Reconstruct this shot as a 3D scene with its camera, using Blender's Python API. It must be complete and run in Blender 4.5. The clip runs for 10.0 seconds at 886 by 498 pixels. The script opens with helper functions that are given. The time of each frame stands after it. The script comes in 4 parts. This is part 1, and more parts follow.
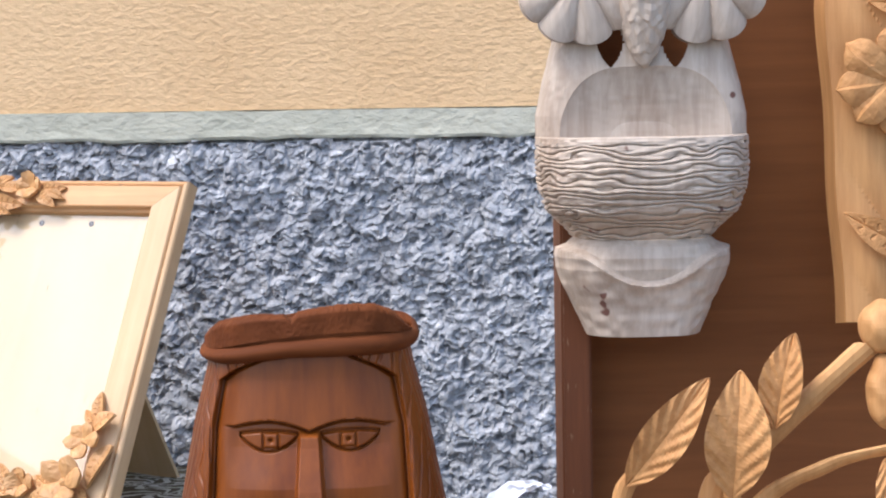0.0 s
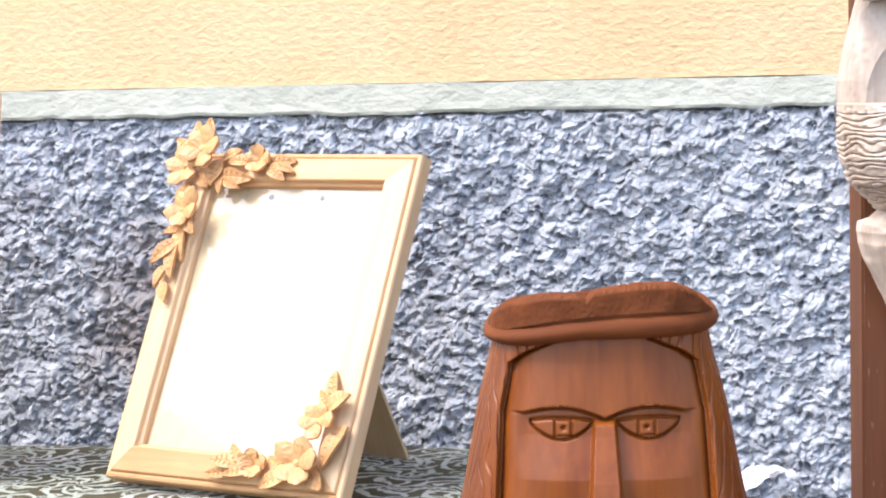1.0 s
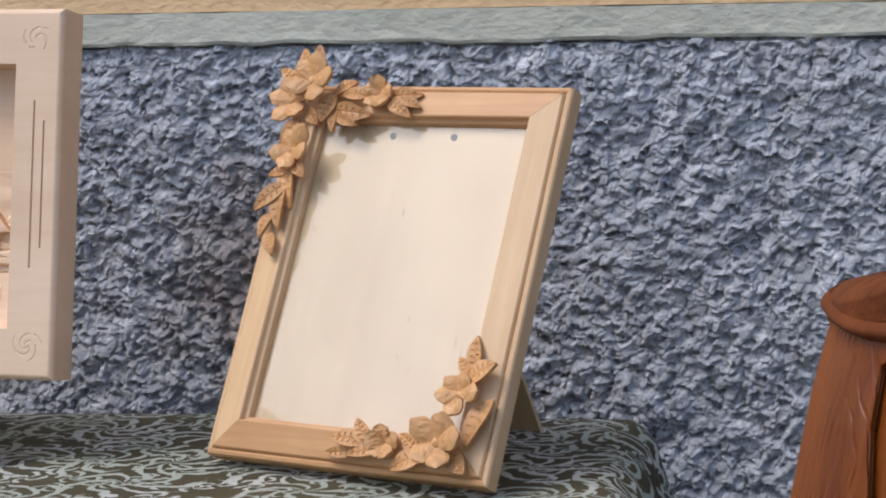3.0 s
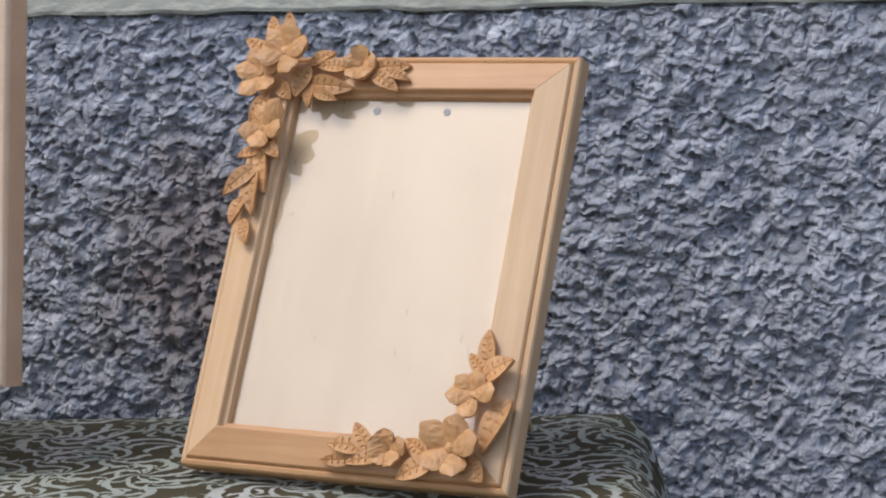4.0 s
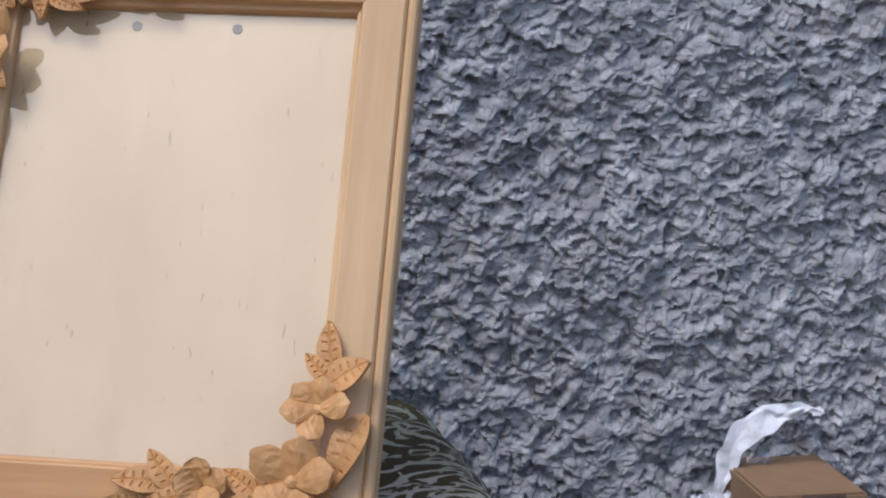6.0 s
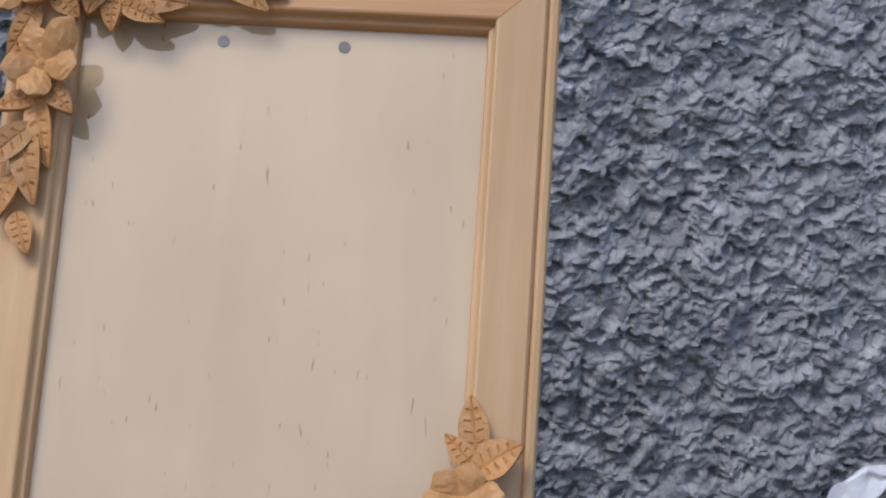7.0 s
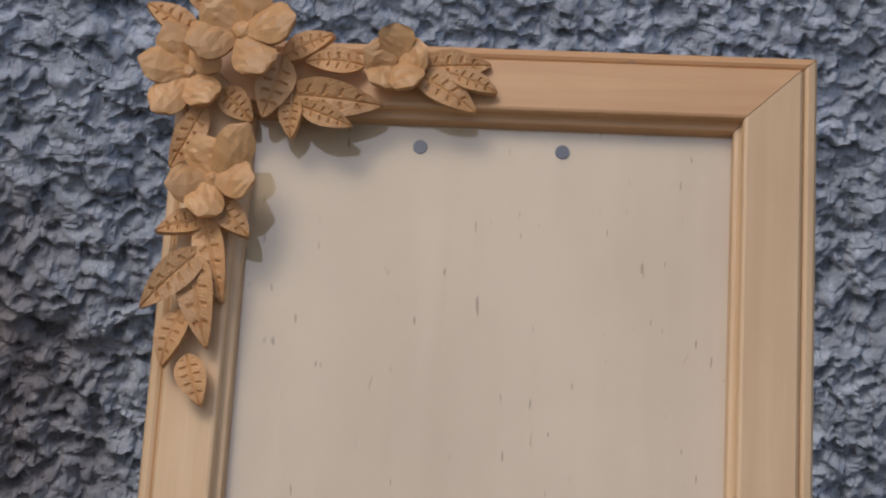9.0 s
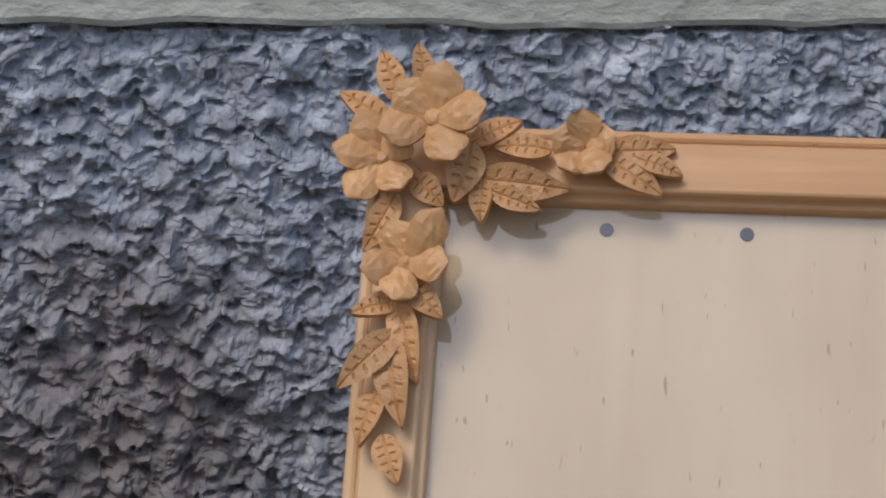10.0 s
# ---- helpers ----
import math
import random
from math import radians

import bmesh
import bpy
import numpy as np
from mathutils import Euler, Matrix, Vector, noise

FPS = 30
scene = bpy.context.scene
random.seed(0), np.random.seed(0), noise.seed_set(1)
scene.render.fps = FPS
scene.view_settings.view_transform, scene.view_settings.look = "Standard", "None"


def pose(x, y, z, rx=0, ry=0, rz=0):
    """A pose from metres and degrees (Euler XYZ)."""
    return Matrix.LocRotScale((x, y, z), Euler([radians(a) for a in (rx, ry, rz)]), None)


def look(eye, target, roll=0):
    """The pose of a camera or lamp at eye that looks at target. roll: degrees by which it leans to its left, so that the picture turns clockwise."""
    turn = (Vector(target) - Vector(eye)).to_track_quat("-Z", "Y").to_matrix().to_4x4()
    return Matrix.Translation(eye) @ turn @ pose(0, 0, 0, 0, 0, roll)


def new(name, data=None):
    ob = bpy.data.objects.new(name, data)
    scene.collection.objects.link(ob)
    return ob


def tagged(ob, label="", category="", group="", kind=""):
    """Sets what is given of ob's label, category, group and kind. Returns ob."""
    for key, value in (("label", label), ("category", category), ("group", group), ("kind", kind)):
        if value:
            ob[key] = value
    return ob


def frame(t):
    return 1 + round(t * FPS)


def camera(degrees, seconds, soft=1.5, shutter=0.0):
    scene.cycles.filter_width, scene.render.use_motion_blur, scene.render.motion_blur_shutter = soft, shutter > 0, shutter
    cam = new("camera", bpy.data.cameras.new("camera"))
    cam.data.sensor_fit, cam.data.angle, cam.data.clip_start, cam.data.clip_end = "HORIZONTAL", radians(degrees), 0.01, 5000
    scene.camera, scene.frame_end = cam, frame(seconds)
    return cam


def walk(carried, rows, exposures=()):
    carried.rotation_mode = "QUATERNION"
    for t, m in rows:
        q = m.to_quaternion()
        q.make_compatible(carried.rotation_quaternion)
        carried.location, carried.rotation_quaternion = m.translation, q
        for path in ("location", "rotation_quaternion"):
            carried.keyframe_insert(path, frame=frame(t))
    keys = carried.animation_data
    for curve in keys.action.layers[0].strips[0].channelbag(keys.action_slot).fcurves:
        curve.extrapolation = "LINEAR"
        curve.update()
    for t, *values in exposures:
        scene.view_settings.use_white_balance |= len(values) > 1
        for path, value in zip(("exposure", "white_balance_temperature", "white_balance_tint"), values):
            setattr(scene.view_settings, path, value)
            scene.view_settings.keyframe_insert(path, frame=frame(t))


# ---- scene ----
cam = camera(24.0, 10.0, soft=2.0)
PATH = [
    (0, (0.755, -2.319, 1.174), (0.38, -0.361, 1.018), -1.0),
    (0.5, (0.723, -2.308, 1.176), (0.259, -0.371, 0.997), -1.5),
    (1, (0.677, -2.259, 1.168), (0.137, -0.341, 0.993), -1.3),
    (1.5, (0.626, -2.199, 1.173), (-0.002, -0.307, 1.006), -1.2),
    (1.7, (0.61, -2.163, 1.169), (-0.107, -0.303, 1.004), -0.8),
    (2, (0.582, -2.132, 1.169), (-0.216, -0.31, 0.962), -0.9),
    (2.2, (0.574, -2.107, 1.183), (-0.242, -0.298, 0.937), -1.1),
    (2.5, (0.551, -2.086, 1.164), (-0.229, -0.262, 0.91), -1.3),
    (2.7, (0.532, -2.07, 1.159), (-0.18, -0.218, 0.911), -1.3),
    (3, (0.468, -2.047, 1.162), (-0.058, -0.133, 0.921), -1.1),
    (3.2, (0.431, -2.03, 1.16), (-0.025, -0.098, 0.916), -1.4),
    (4.3, (0.218, -1.876, 1.153), (-0.085, 0.082, 0.879), -0.5),
    (4.5, (0.194, -1.831, 1.16), (-0.088, 0.129, 0.879), 0.2),
    (5, (0.118, -1.709, 1.161), (-0.008, 0.258, 0.817), 1.9),
    (5.5, (0.054, -1.645, 1.155), (0.116, 0.32, 0.789), 1.8),
    (5.7, (0.012, -1.609, 1.155), (0.163, 0.35, 0.781), 1.4),
    (6.8, (-0.185, -1.395, 1.146), (0.241, 0.519, 0.75), 1.8),
    (7, (-0.196, -1.343, 1.149), (0.238, 0.57, 0.759), 2.4),
    (7.5, (-0.206, -1.251, 1.153), (0.234, 0.658, 0.751), 3.0),
    (8, (-0.224, -1.185, 1.157), (0.23, 0.719, 0.745), 2.7),
    (8.5, (-0.242, -1.161, 1.162), (0.204, 0.75, 0.776), 2.0),
    (9, (-0.253, -1.158, 1.173), (0.157, 0.761, 0.788), 1.6),
    (9.5, (-0.265, -1.161, 1.179), (0.104, 0.768, 0.802), 0.9),
    (10, (-0.292, -1.17, 1.186), (0.016, 0.778, 0.855), 0.8),
]
EXPOSURES = [(t, stops, 6200 if t < 1.9 else 6250 if t < 2.8 else 6080, 11) for t, stops in ((0, 1.4), (0.5, 1.8), (1, 2.05), (1.5, 2.0), (1.8, 1.7), (2.1, 1.28), (2.5, 0.9), (3.2, 0.7), (4.5, 0.6), (5.5, 0.55), (7, 0.2), (8, 0.1), (9, 0.05), (9.5, 0.12), (10, 0.28))]
walk(cam, [(t, look(eye, target, roll)) for t, eye, target, roll in PATH], EXPOSURES)

# ---------- world and light: soft daylight in open shade ----------
world = bpy.data.worlds.new("sky")
scene.world = world
world.use_nodes = True
wn = world.node_tree.nodes
sky = wn.new("ShaderNodeTexSky")
sky.sky_type = "NISHITA"
sky.sun_disc = False
sky.sun_elevation = radians(57)
sky.sun_rotation = radians(232)
sky.dust_density = 2.6
sky.air_density = 1.0
wn["Background"].inputs["Strength"].default_value = 0.15
world.node_tree.links.new(sky.outputs[0], wn["Background"].inputs["Color"])
sun = new("sun", bpy.data.lights.new("sun", "SUN"))
sun.data.energy = 0.75
sun.data.angle = radians(18)
sun.data.color = (1.0, 0.97, 0.93)
sun.matrix_world = look((-3.43, -2.68, 7.51), (0, 0, 0.8))


# ---------- materials ----------
def ramp(nt, fac, stops):
    r = nt.nodes.new("ShaderNodeValToRGB")
    e = r.color_ramp.elements
    while len(e) < len(stops):
        e.new(0.5)
    for el, (p, c) in zip(e, stops):
        el.position, el.color = p, (*c, 1) if len(c) == 3 else c
    nt.links.new(fac, r.inputs[0])
    return r.outputs[0]


def coords(nt, scale=(1, 1, 1), kind="Object"):
    tc = nt.nodes.new("ShaderNodeTexCoord")
    mp = nt.nodes.new("ShaderNodeMapping")
    mp.inputs["Scale"].default_value = scale
    nt.links.new(tc.outputs[kind], mp.inputs[0])
    return mp.outputs[0]


def noise_tex(nt, vec, scale, detail=4, rough=0.55, distort=0.0):
    n = nt.nodes.new("ShaderNodeTexNoise")
    n.inputs["Scale"].default_value, n.inputs["Detail"].default_value = scale, detail
    n.inputs["Roughness"].default_value, n.inputs["Distortion"].default_value = rough, distort
    nt.links.new(vec, n.inputs["Vector"])
    return n.outputs[0]


def mix(nt, kind, fac, a, b):
    m = nt.nodes.new("ShaderNodeMix")
    m.data_type, m.blend_type = "RGBA", kind
    for sock, val in ((m.inputs[0], fac), (m.inputs[6], a), (m.inputs[7], b)):
        if hasattr(val, "is_output"):
            nt.links.new(val, sock)
        else:
            sock.default_value = val if isinstance(val, (int, float)) else (*val, 1)
    return m.outputs[2]


def math_node(nt, op, a, b=0.0):
    m = nt.nodes.new("ShaderNodeMath")
    m.operation = op
    for sock, val in zip(m.inputs, (a, b)):
        if hasattr(val, "is_output"):
            nt.links.new(val, sock)
        else:
            sock.default_value = val
    return m.outputs[0]


def bump(nt, height, strength, distance, normal=None):
    b = nt.nodes.new("ShaderNodeBump")
    b.inputs["Strength"].default_value, b.inputs["Distance"].default_value = strength, distance
    nt.links.new(height, b.inputs["Height"])
    if normal is not None:
        nt.links.new(normal, b.inputs["Normal"])
    return b.outputs[0]


def blank(name, roughness=0.6):
    m = bpy.data.materials.new(name)
    m.use_nodes = True
    bsdf = m.node_tree.nodes["Principled BSDF"]
    bsdf.inputs["Roughness"].default_value = roughness
    return m, m.node_tree, bsdf


def wood(name, light, dark, axis=0, grain=1.0, rough=0.55, fleck=None, vary=0.12, coat=0.0, stain=None):
    """Wood with its grain along one local axis, in two scales, with pores and a soft tint of its own for every piece."""
    m, nt, bsdf = blank(name, rough)
    sc = [60 * grain] * 3
    sc[axis] = 4 * grain
    v = coords(nt, sc)
    fine = noise_tex(nt, v, 2.2, 5, 0.6, 0.3)
    sc2 = [14 * grain] * 3
    sc2[axis] = 1.2 * grain
    broad = noise_tex(nt, coords(nt, sc2), 1.0, 3, 0.5, 0.8)
    both = math_node(nt, "ADD", math_node(nt, "MULTIPLY", fine, 0.45), math_node(nt, "MULTIPLY", broad, 0.55))
    col = ramp(nt, both, [(0.34, dark), (0.62, light)])
    blot = noise_tex(nt, coords(nt), 9, 3, 0.6)
    col = mix(nt, "MULTIPLY", 0.35, col, ramp(nt, blot, [(0.3, (0.72, 0.66, 0.6)), (0.65, (1, 1, 1))]))
    if stain:
        spots = noise_tex(nt, coords(nt), stain[1], 2, 0.5)
        col = mix(nt, "MIX", ramp(nt, spots, [(stain[2], (0, 0, 0)), (stain[2] + 0.03, (1, 1, 1))]), col, stain[0])
    oi = nt.nodes.new("ShaderNodeObjectInfo")
    tint = math_node(nt, "ADD", math_node(nt, "MULTIPLY", oi.outputs["Random"], vary), 1 - vary / 2)
    hs = nt.nodes.new("ShaderNodeHueSaturation")
    nt.links.new(tint, hs.inputs["Value"])
    nt.links.new(col, hs.inputs["Color"])
    col = hs.outputs[0]
    if fleck:
        sc3 = [420] * 3
        sc3[axis] = 90
        f = noise_tex(nt, coords(nt, sc3), 1.0, 1, 0.5)
        col = mix(nt, "MIX", ramp(nt, f, [(0.72, (0, 0, 0)), (0.77, (1, 1, 1))]), col, fleck)
    nt.links.new(col, bsdf.inputs["Base Color"])
    nt.links.new(bump(nt, fine, 0.25, 0.0006), bsdf.inputs["Normal"])
    bsdf.inputs["Coat Weight"].default_value = coat
    bsdf.inputs["Coat Roughness"].default_value = 0.25
    return m


def plaster(name, light, dark, scale, depth, rough=0.9, stretch=(1, 1, 1)):
    m, nt, bsdf = blank(name, rough)
    v = coords(nt, stretch)
    n1 = noise_tex(nt, v, scale, 4, 0.6)
    n2 = noise_tex(nt, coords(nt), 6, 3, 0.6)
    col = ramp(nt, n2, [(0.3, dark), (0.7, light)])
    col = mix(nt, "MULTIPLY", 0.5, col, ramp(nt, n1, [(0.32, (0.8, 0.78, 0.75)), (0.55, (1, 1, 1))]))
    nt.links.new(col, bsdf.inputs["Base Color"])
    nt.links.new(bump(nt, n1, 0.9, depth), bsdf.inputs["Normal"])
    return m


FRAME_WOOD = wood("pale varnished pine", (0.70, 0.475, 0.26), (0.58, 0.36, 0.175), 0, 1.0, 0.48, None, 0.06, 0.05)
RAIL_WOOD = wood("orange pine heartwood", (0.59, 0.335, 0.15), (0.46, 0.235, 0.092), 0, 1.0, 0.5, None, 0.06, 0.05)
CARVED = wood("carved limewood", (0.67, 0.39, 0.165), (0.45, 0.21, 0.068), 1, 1.6, 0.5, None, 0.22)
PLYWOOD = wood("birch plywood", (0.74, 0.575, 0.375), (0.68, 0.515, 0.315), 1, 0.7, 0.6, (0.42, 0.29, 0.15), 0.0)
RELIEF_WOOD = wood("pale sanded limewood", (0.78, 0.57, 0.385), (0.71, 0.49, 0.31), 0, 1.2, 0.6, None, 0.05)
STAND_WOOD = wood("raw pale wood", (0.74, 0.56, 0.36), (0.64, 0.45, 0.27), 0, 1.3, 0.65, None, 0.12)
STRUT_WOOD = wood("raw fibreboard", (0.62, 0.46, 0.27), (0.55, 0.39, 0.21), 1, 1.0, 0.7, None, 0.05)
HEAD_WOOD = wood("oiled red-brown wood", (0.235, 0.060, 0.006), (0.115, 0.025, 0.003), 2, 1.0, 0.40, None, 0.0, 0.08)
GREY_WOOD = wood("weathered grey-white wood", (0.62, 0.52, 0.42), (0.36, 0.265, 0.195), 2, 1.3, 0.7, None, 0.06, 0.0, ((0.16, 0.07, 0.05), 55, 0.70))
BROWN_WOOD = wood("dark brown stained board", (0.235, 0.085, 0.024), (0.145, 0.048, 0.013), 0, 0.7, 0.8, None, 0.05)
for oiled in (HEAD_WOOD, BROWN_WOOD):
    oiled.node_tree.nodes["Principled BSDF"].inputs["Specular IOR Level"].default_value = 0.28
STILE_WOOD = wood("worn brown batten", (0.15, 0.05, 0.018), (0.08, 0.028, 0.011), 2, 1.5, 0.6, (0.2, 0.12, 0.07), 0.05)
STILE_WOOD.node_tree.nodes["Principled BSDF"].inputs["Specular IOR Level"].default_value = 0.28
HONEY_WOOD = wood("honey-coloured carved wood", (0.67, 0.35, 0.130), (0.43, 0.195, 0.060), 2, 1.6, 0.68, None, 0.12)
TABLE_WOOD = wood("plain table wood", (0.40, 0.26, 0.14), (0.30, 0.18, 0.09), 0, 0.6, 0.6)
YELLOW = plaster("yellow textured render", (0.73, 0.505, 0.280), (0.67, 0.445, 0.235), 150, 0.0030, 0.9, (0.6, 1, 1))
BAND = plaster("grey-green smooth render", (0.53, 0.52, 0.42), (0.45, 0.45, 0.36), 120, 0.0030, 0.9, (0.6, 1, 1))
PLAIN = plaster("rendered house wall", (0.50, 0.46, 0.40), (0.42, 0.38, 0.33), 40, 0.004)
ROOF = plaster("brown roof tiles", (0.20, 0.12, 0.08), (0.14, 0.08, 0.06), 8, 0.01)
ASPHALT = plaster("street asphalt", (0.10, 0.10, 0.098), (0.07, 0.07, 0.07), 120, 0.003)
CARD = plaster("brown cardboard", (0.30, 0.19, 0.11), (0.26, 0.16, 0.09), 30, 0.0006, 0.75)
# peeled veneer: a few wandering growth lines across the sheet
pn = PLYWOOD.node_tree
pb = pn.nodes["Principled BSDF"]
veneer = pb.inputs["Base Color"].links[0].from_socket
rings = math_node(pn, "PINGPONG", math_node(pn, "MULTIPLY", noise_tex(pn, coords(pn, (5.0, 1.6, 1)), 1.0, 3, 0.5, 0.4), 3.4), 0.5)
veneer = mix(pn, "MULTIPLY", 0.85, veneer, ramp(pn, rings, [(0.0, (0.78, 0.71, 0.62)), (0.010, (0.93, 0.91, 0.88)), (0.07, (1, 1, 1))]))
veneer = mix(pn, "MULTIPLY", 0.5, veneer, ramp(pn, noise_tex(pn, coords(pn, (16, 3, 1)), 1.0, 4, 0.6), [(0.35, (0.90, 0.88, 0.86)), (0.6, (1, 1, 1))]))
pn.links.new(veneer, pb.inputs["Base Color"])
STEEL = blank("dull steel pin", 0.4)[0]
STEEL.node_tree.nodes["Principled BSDF"].inputs["Base Color"].default_value = (0.03, 0.03, 0.04, 1)
STEEL.node_tree.nodes["Principled BSDF"].inputs["Metallic"].default_value = 0.1

# roughcast: blue-grey throwing plaster with browner, damp patches
ROUGH, nt, bsdf = blank("blue-grey roughcast", 0.95)
n_fine = noise_tex(nt, coords(nt), 420, 4, 0.65)
n_mid = noise_tex(nt, coords(nt), 46, 3, 0.6)
n_big = noise_tex(nt, coords(nt), 5.0, 3, 0.55, 0.4)
c = ramp(nt, n_mid, [(0.3, (0.262, 0.270, 0.284)), (0.55, (0.435, 0.449, 0.470)), (0.75, (0.635, 0.648, 0.668))])
c = mix(nt, "MULTIPLY", 0.55, c, ramp(nt, n_fine, [(0.3, (0.55, 0.54, 0.54)), (0.6, (1, 1, 1))]))
c = mix(nt, "MIX", ramp(nt, n_big, [(0.55, (0, 0, 0)), (0.72, (0.5, 0.5, 0.5))]), c, (0.34, 0.315, 0.285))
# one large damp stain left of the picture frame
tc = nt.nodes.new("ShaderNodeTexCoord")
gap = nt.nodes.new("ShaderNodeVectorMath")
gap.operation = "SUBTRACT"
gap.inputs[1].default_value = (-0.295, 0.0, 0.866)
nt.links.new(tc.outputs["Object"], gap.inputs[0])
size = nt.nodes.new("ShaderNodeVectorMath")
size.operation = "MULTIPLY"
size.inputs[1].default_value = (1.0, 0.0, 0.8)
nt.links.new(gap.outputs[0], size.inputs[0])
length = nt.nodes.new("ShaderNodeVectorMath")
length.operation = "LENGTH"
nt.links.new(size.outputs[0], length.inputs[0])
dist = math_node(nt, "ADD", length.outputs["Value"], math_node(nt, "MULTIPLY", math_node(nt, "SUBTRACT", noise_tex(nt, coords(nt), 16, 4, 0.6), 0.5), 0.16))
c = mix(nt, "MIX", ramp(nt, dist, [(0.05, (0.70, 0.70, 0.70)), (0.13, (0, 0, 0))]), c, (0.20, 0.155, 0.132))
nt.links.new(c, bsdf.inputs["Base Color"])
nt.links.new(bump(nt, n_fine, 0.8, 0.0014), bsdf.inputs["Normal"])

# damask cloth: pale scrolls woven on an olive-brown ground, green along the hem
CLOTH, nt, bsdf = blank("woven damask", 0.8)
v = coords(nt, (1, 1, 1), "UV")
wv = nt.nodes.new("ShaderNodeTexNoise")
wv.inputs["Scale"].default_value = 9.0
wv.inputs["Detail"].default_value = 1.0
nt.links.new(v, wv.inputs["Vector"])
warp = nt.nodes.new("ShaderNodeVectorMath")
warp.operation = "MULTIPLY_ADD"
warp.inputs[1].default_value = (0.05, 0.05, 0)
nt.links.new(wv.outputs["Color"], warp.inputs[0])
nt.links.new(v, warp.inputs[2])


def rosettes(scale, arms, curl, seed_shift, reach):
    """Leafy scrolls that turn round scattered centres, each one frayed at its rim."""
    mp = nt.nodes.new("ShaderNodeVectorMath")
    mp.operation = "ADD"
    mp.inputs[1].default_value = (seed_shift, seed_shift * 0.7, 0)
    nt.links.new(warp.outputs[0], mp.inputs[0])
    vo = nt.nodes.new("ShaderNodeTexVoronoi")
    vo.voronoi_dimensions = "2D"
    vo.inputs["Scale"].default_value = scale
    vo.inputs["Randomness"].default_value = 0.85
    nt.links.new(mp.outputs[0], vo.inputs["Vector"])
    away = nt.nodes.new("ShaderNodeVectorMath")
    away.operation = "SUBTRACT"
    nt.links.new(mp.outputs[0], away.inputs[0])
    nt.links.new(vo.outputs["Position"], away.inputs[1])
    xyz = nt.nodes.new("ShaderNodeSeparateXYZ")
    nt.links.new(away.outputs[0], xyz.inputs[0])
    angle = math_node(nt, "ARCTAN2", xyz.outputs[1], xyz.outputs[0])
    far = math_node(nt, "MULTIPLY", vo.outputs["Distance"], curl)
    frill = math_node(nt, "MULTIPLY", noise_tex(nt, v, scale * 4, 2, 0.55), 5.0)
    wave = math_node(nt, "SINE", math_node(nt, "ADD", math_node(nt, "MULTIPLY", angle, arms), math_node(nt, "ADD", far, frill)))
    rim = math_node(nt, "ADD", vo.outputs["Distance"], math_node(nt, "MULTIPLY", noise_tex(nt, v, scale * 3, 2, 0.6), 0.35))
    mask = ramp(nt, rim, [(reach, (1, 1, 1)), (reach + 0.05, (0, 0, 0))])
    return mix(nt, "MULTIPLY", 1.0, ramp(nt, wave, [(0.47, (0, 0, 0)), (0.62, (1, 1, 1))]), mask)


field = noise_tex(nt, v, 8.5, 2, 0.5, 0.6)
line = mix(nt, "LIGHTEN", 1.0, rosettes(10.5, 7, 20, 0.0, 0.80), rosettes(24, 4, 12, 3.1, 0.62))
ground_c = ramp(nt, noise_tex(nt, v, 5.0, 2, 0.5), [(0.40, (0.042, 0.034, 0.012)), (0.62, (0.066, 0.056, 0.022))])
thread = noise_tex(nt, coords(nt, (1, 0.3, 1), "UV"), 700, 1, 0.5)
pale = mix(nt, "MIX", ramp(nt, field, [(0.45, (0, 0, 0)), (0.6, (1, 1, 1))]), (0.33, 0.36, 0.30), (0.45, 0.46, 0.42))
c = mix(nt, "MIX", line, ground_c, pale)
sepv = nt.nodes.new("ShaderNodeSeparateXYZ")
nt.links.new(v, sepv.inputs[0])
hem = ramp(nt, math_node(nt, "ADD", sepv.outputs[1], math_node(nt, "MULTIPLY", field, 0.05)), [(0.993, (0, 0, 0)), (1.0, (1, 1, 1))])
hem_c = mix(nt, "MIX", line, (0.20, 0.25, 0.165), (0.39, 0.43, 0.36))
c = mix(nt, "MIX", hem, c, hem_c)
c = mix(nt, "MULTIPLY", 0.5, c, ramp(nt, thread, [(0.3, (0.6, 0.6, 0.6)), (0.6, (1, 1, 1))]))
nt.links.new(c, bsdf.inputs["Base Color"])
nt.links.new(bump(nt, line, 0.3, 0.0008), bsdf.inputs["Normal"])

GLASS = bpy.data.materials.new("picture glass")
GLASS.use_nodes = True
nt = GLASS.node_tree
nt.nodes.clear()
out = nt.nodes.new("ShaderNodeOutputMaterial")
clear = nt.nodes.new("ShaderNodeBsdfTransparent")
clear.inputs[0].default_value = (0.96, 0.97, 0.965, 1)
gloss = nt.nodes.new("ShaderNodeBsdfGlossy")
gloss.inputs["Roughness"].default_value = 0.02
fres = nt.nodes.new("ShaderNodeFresnel")
fres.inputs[0].default_value = 1.5
both = nt.nodes.new("ShaderNodeMixShader")
twice = math_node(nt, "ADD", math_node(nt, "MULTIPLY", fres.outputs[0], 0.5), 0.075)
nt.links.new(twice, both.inputs[0])
nt.links.new(clear.outputs[0], both.inputs[1])
nt.links.new(gloss.outputs[0], both.inputs[2])
nt.links.new(both.outputs[0], out.inputs[0])

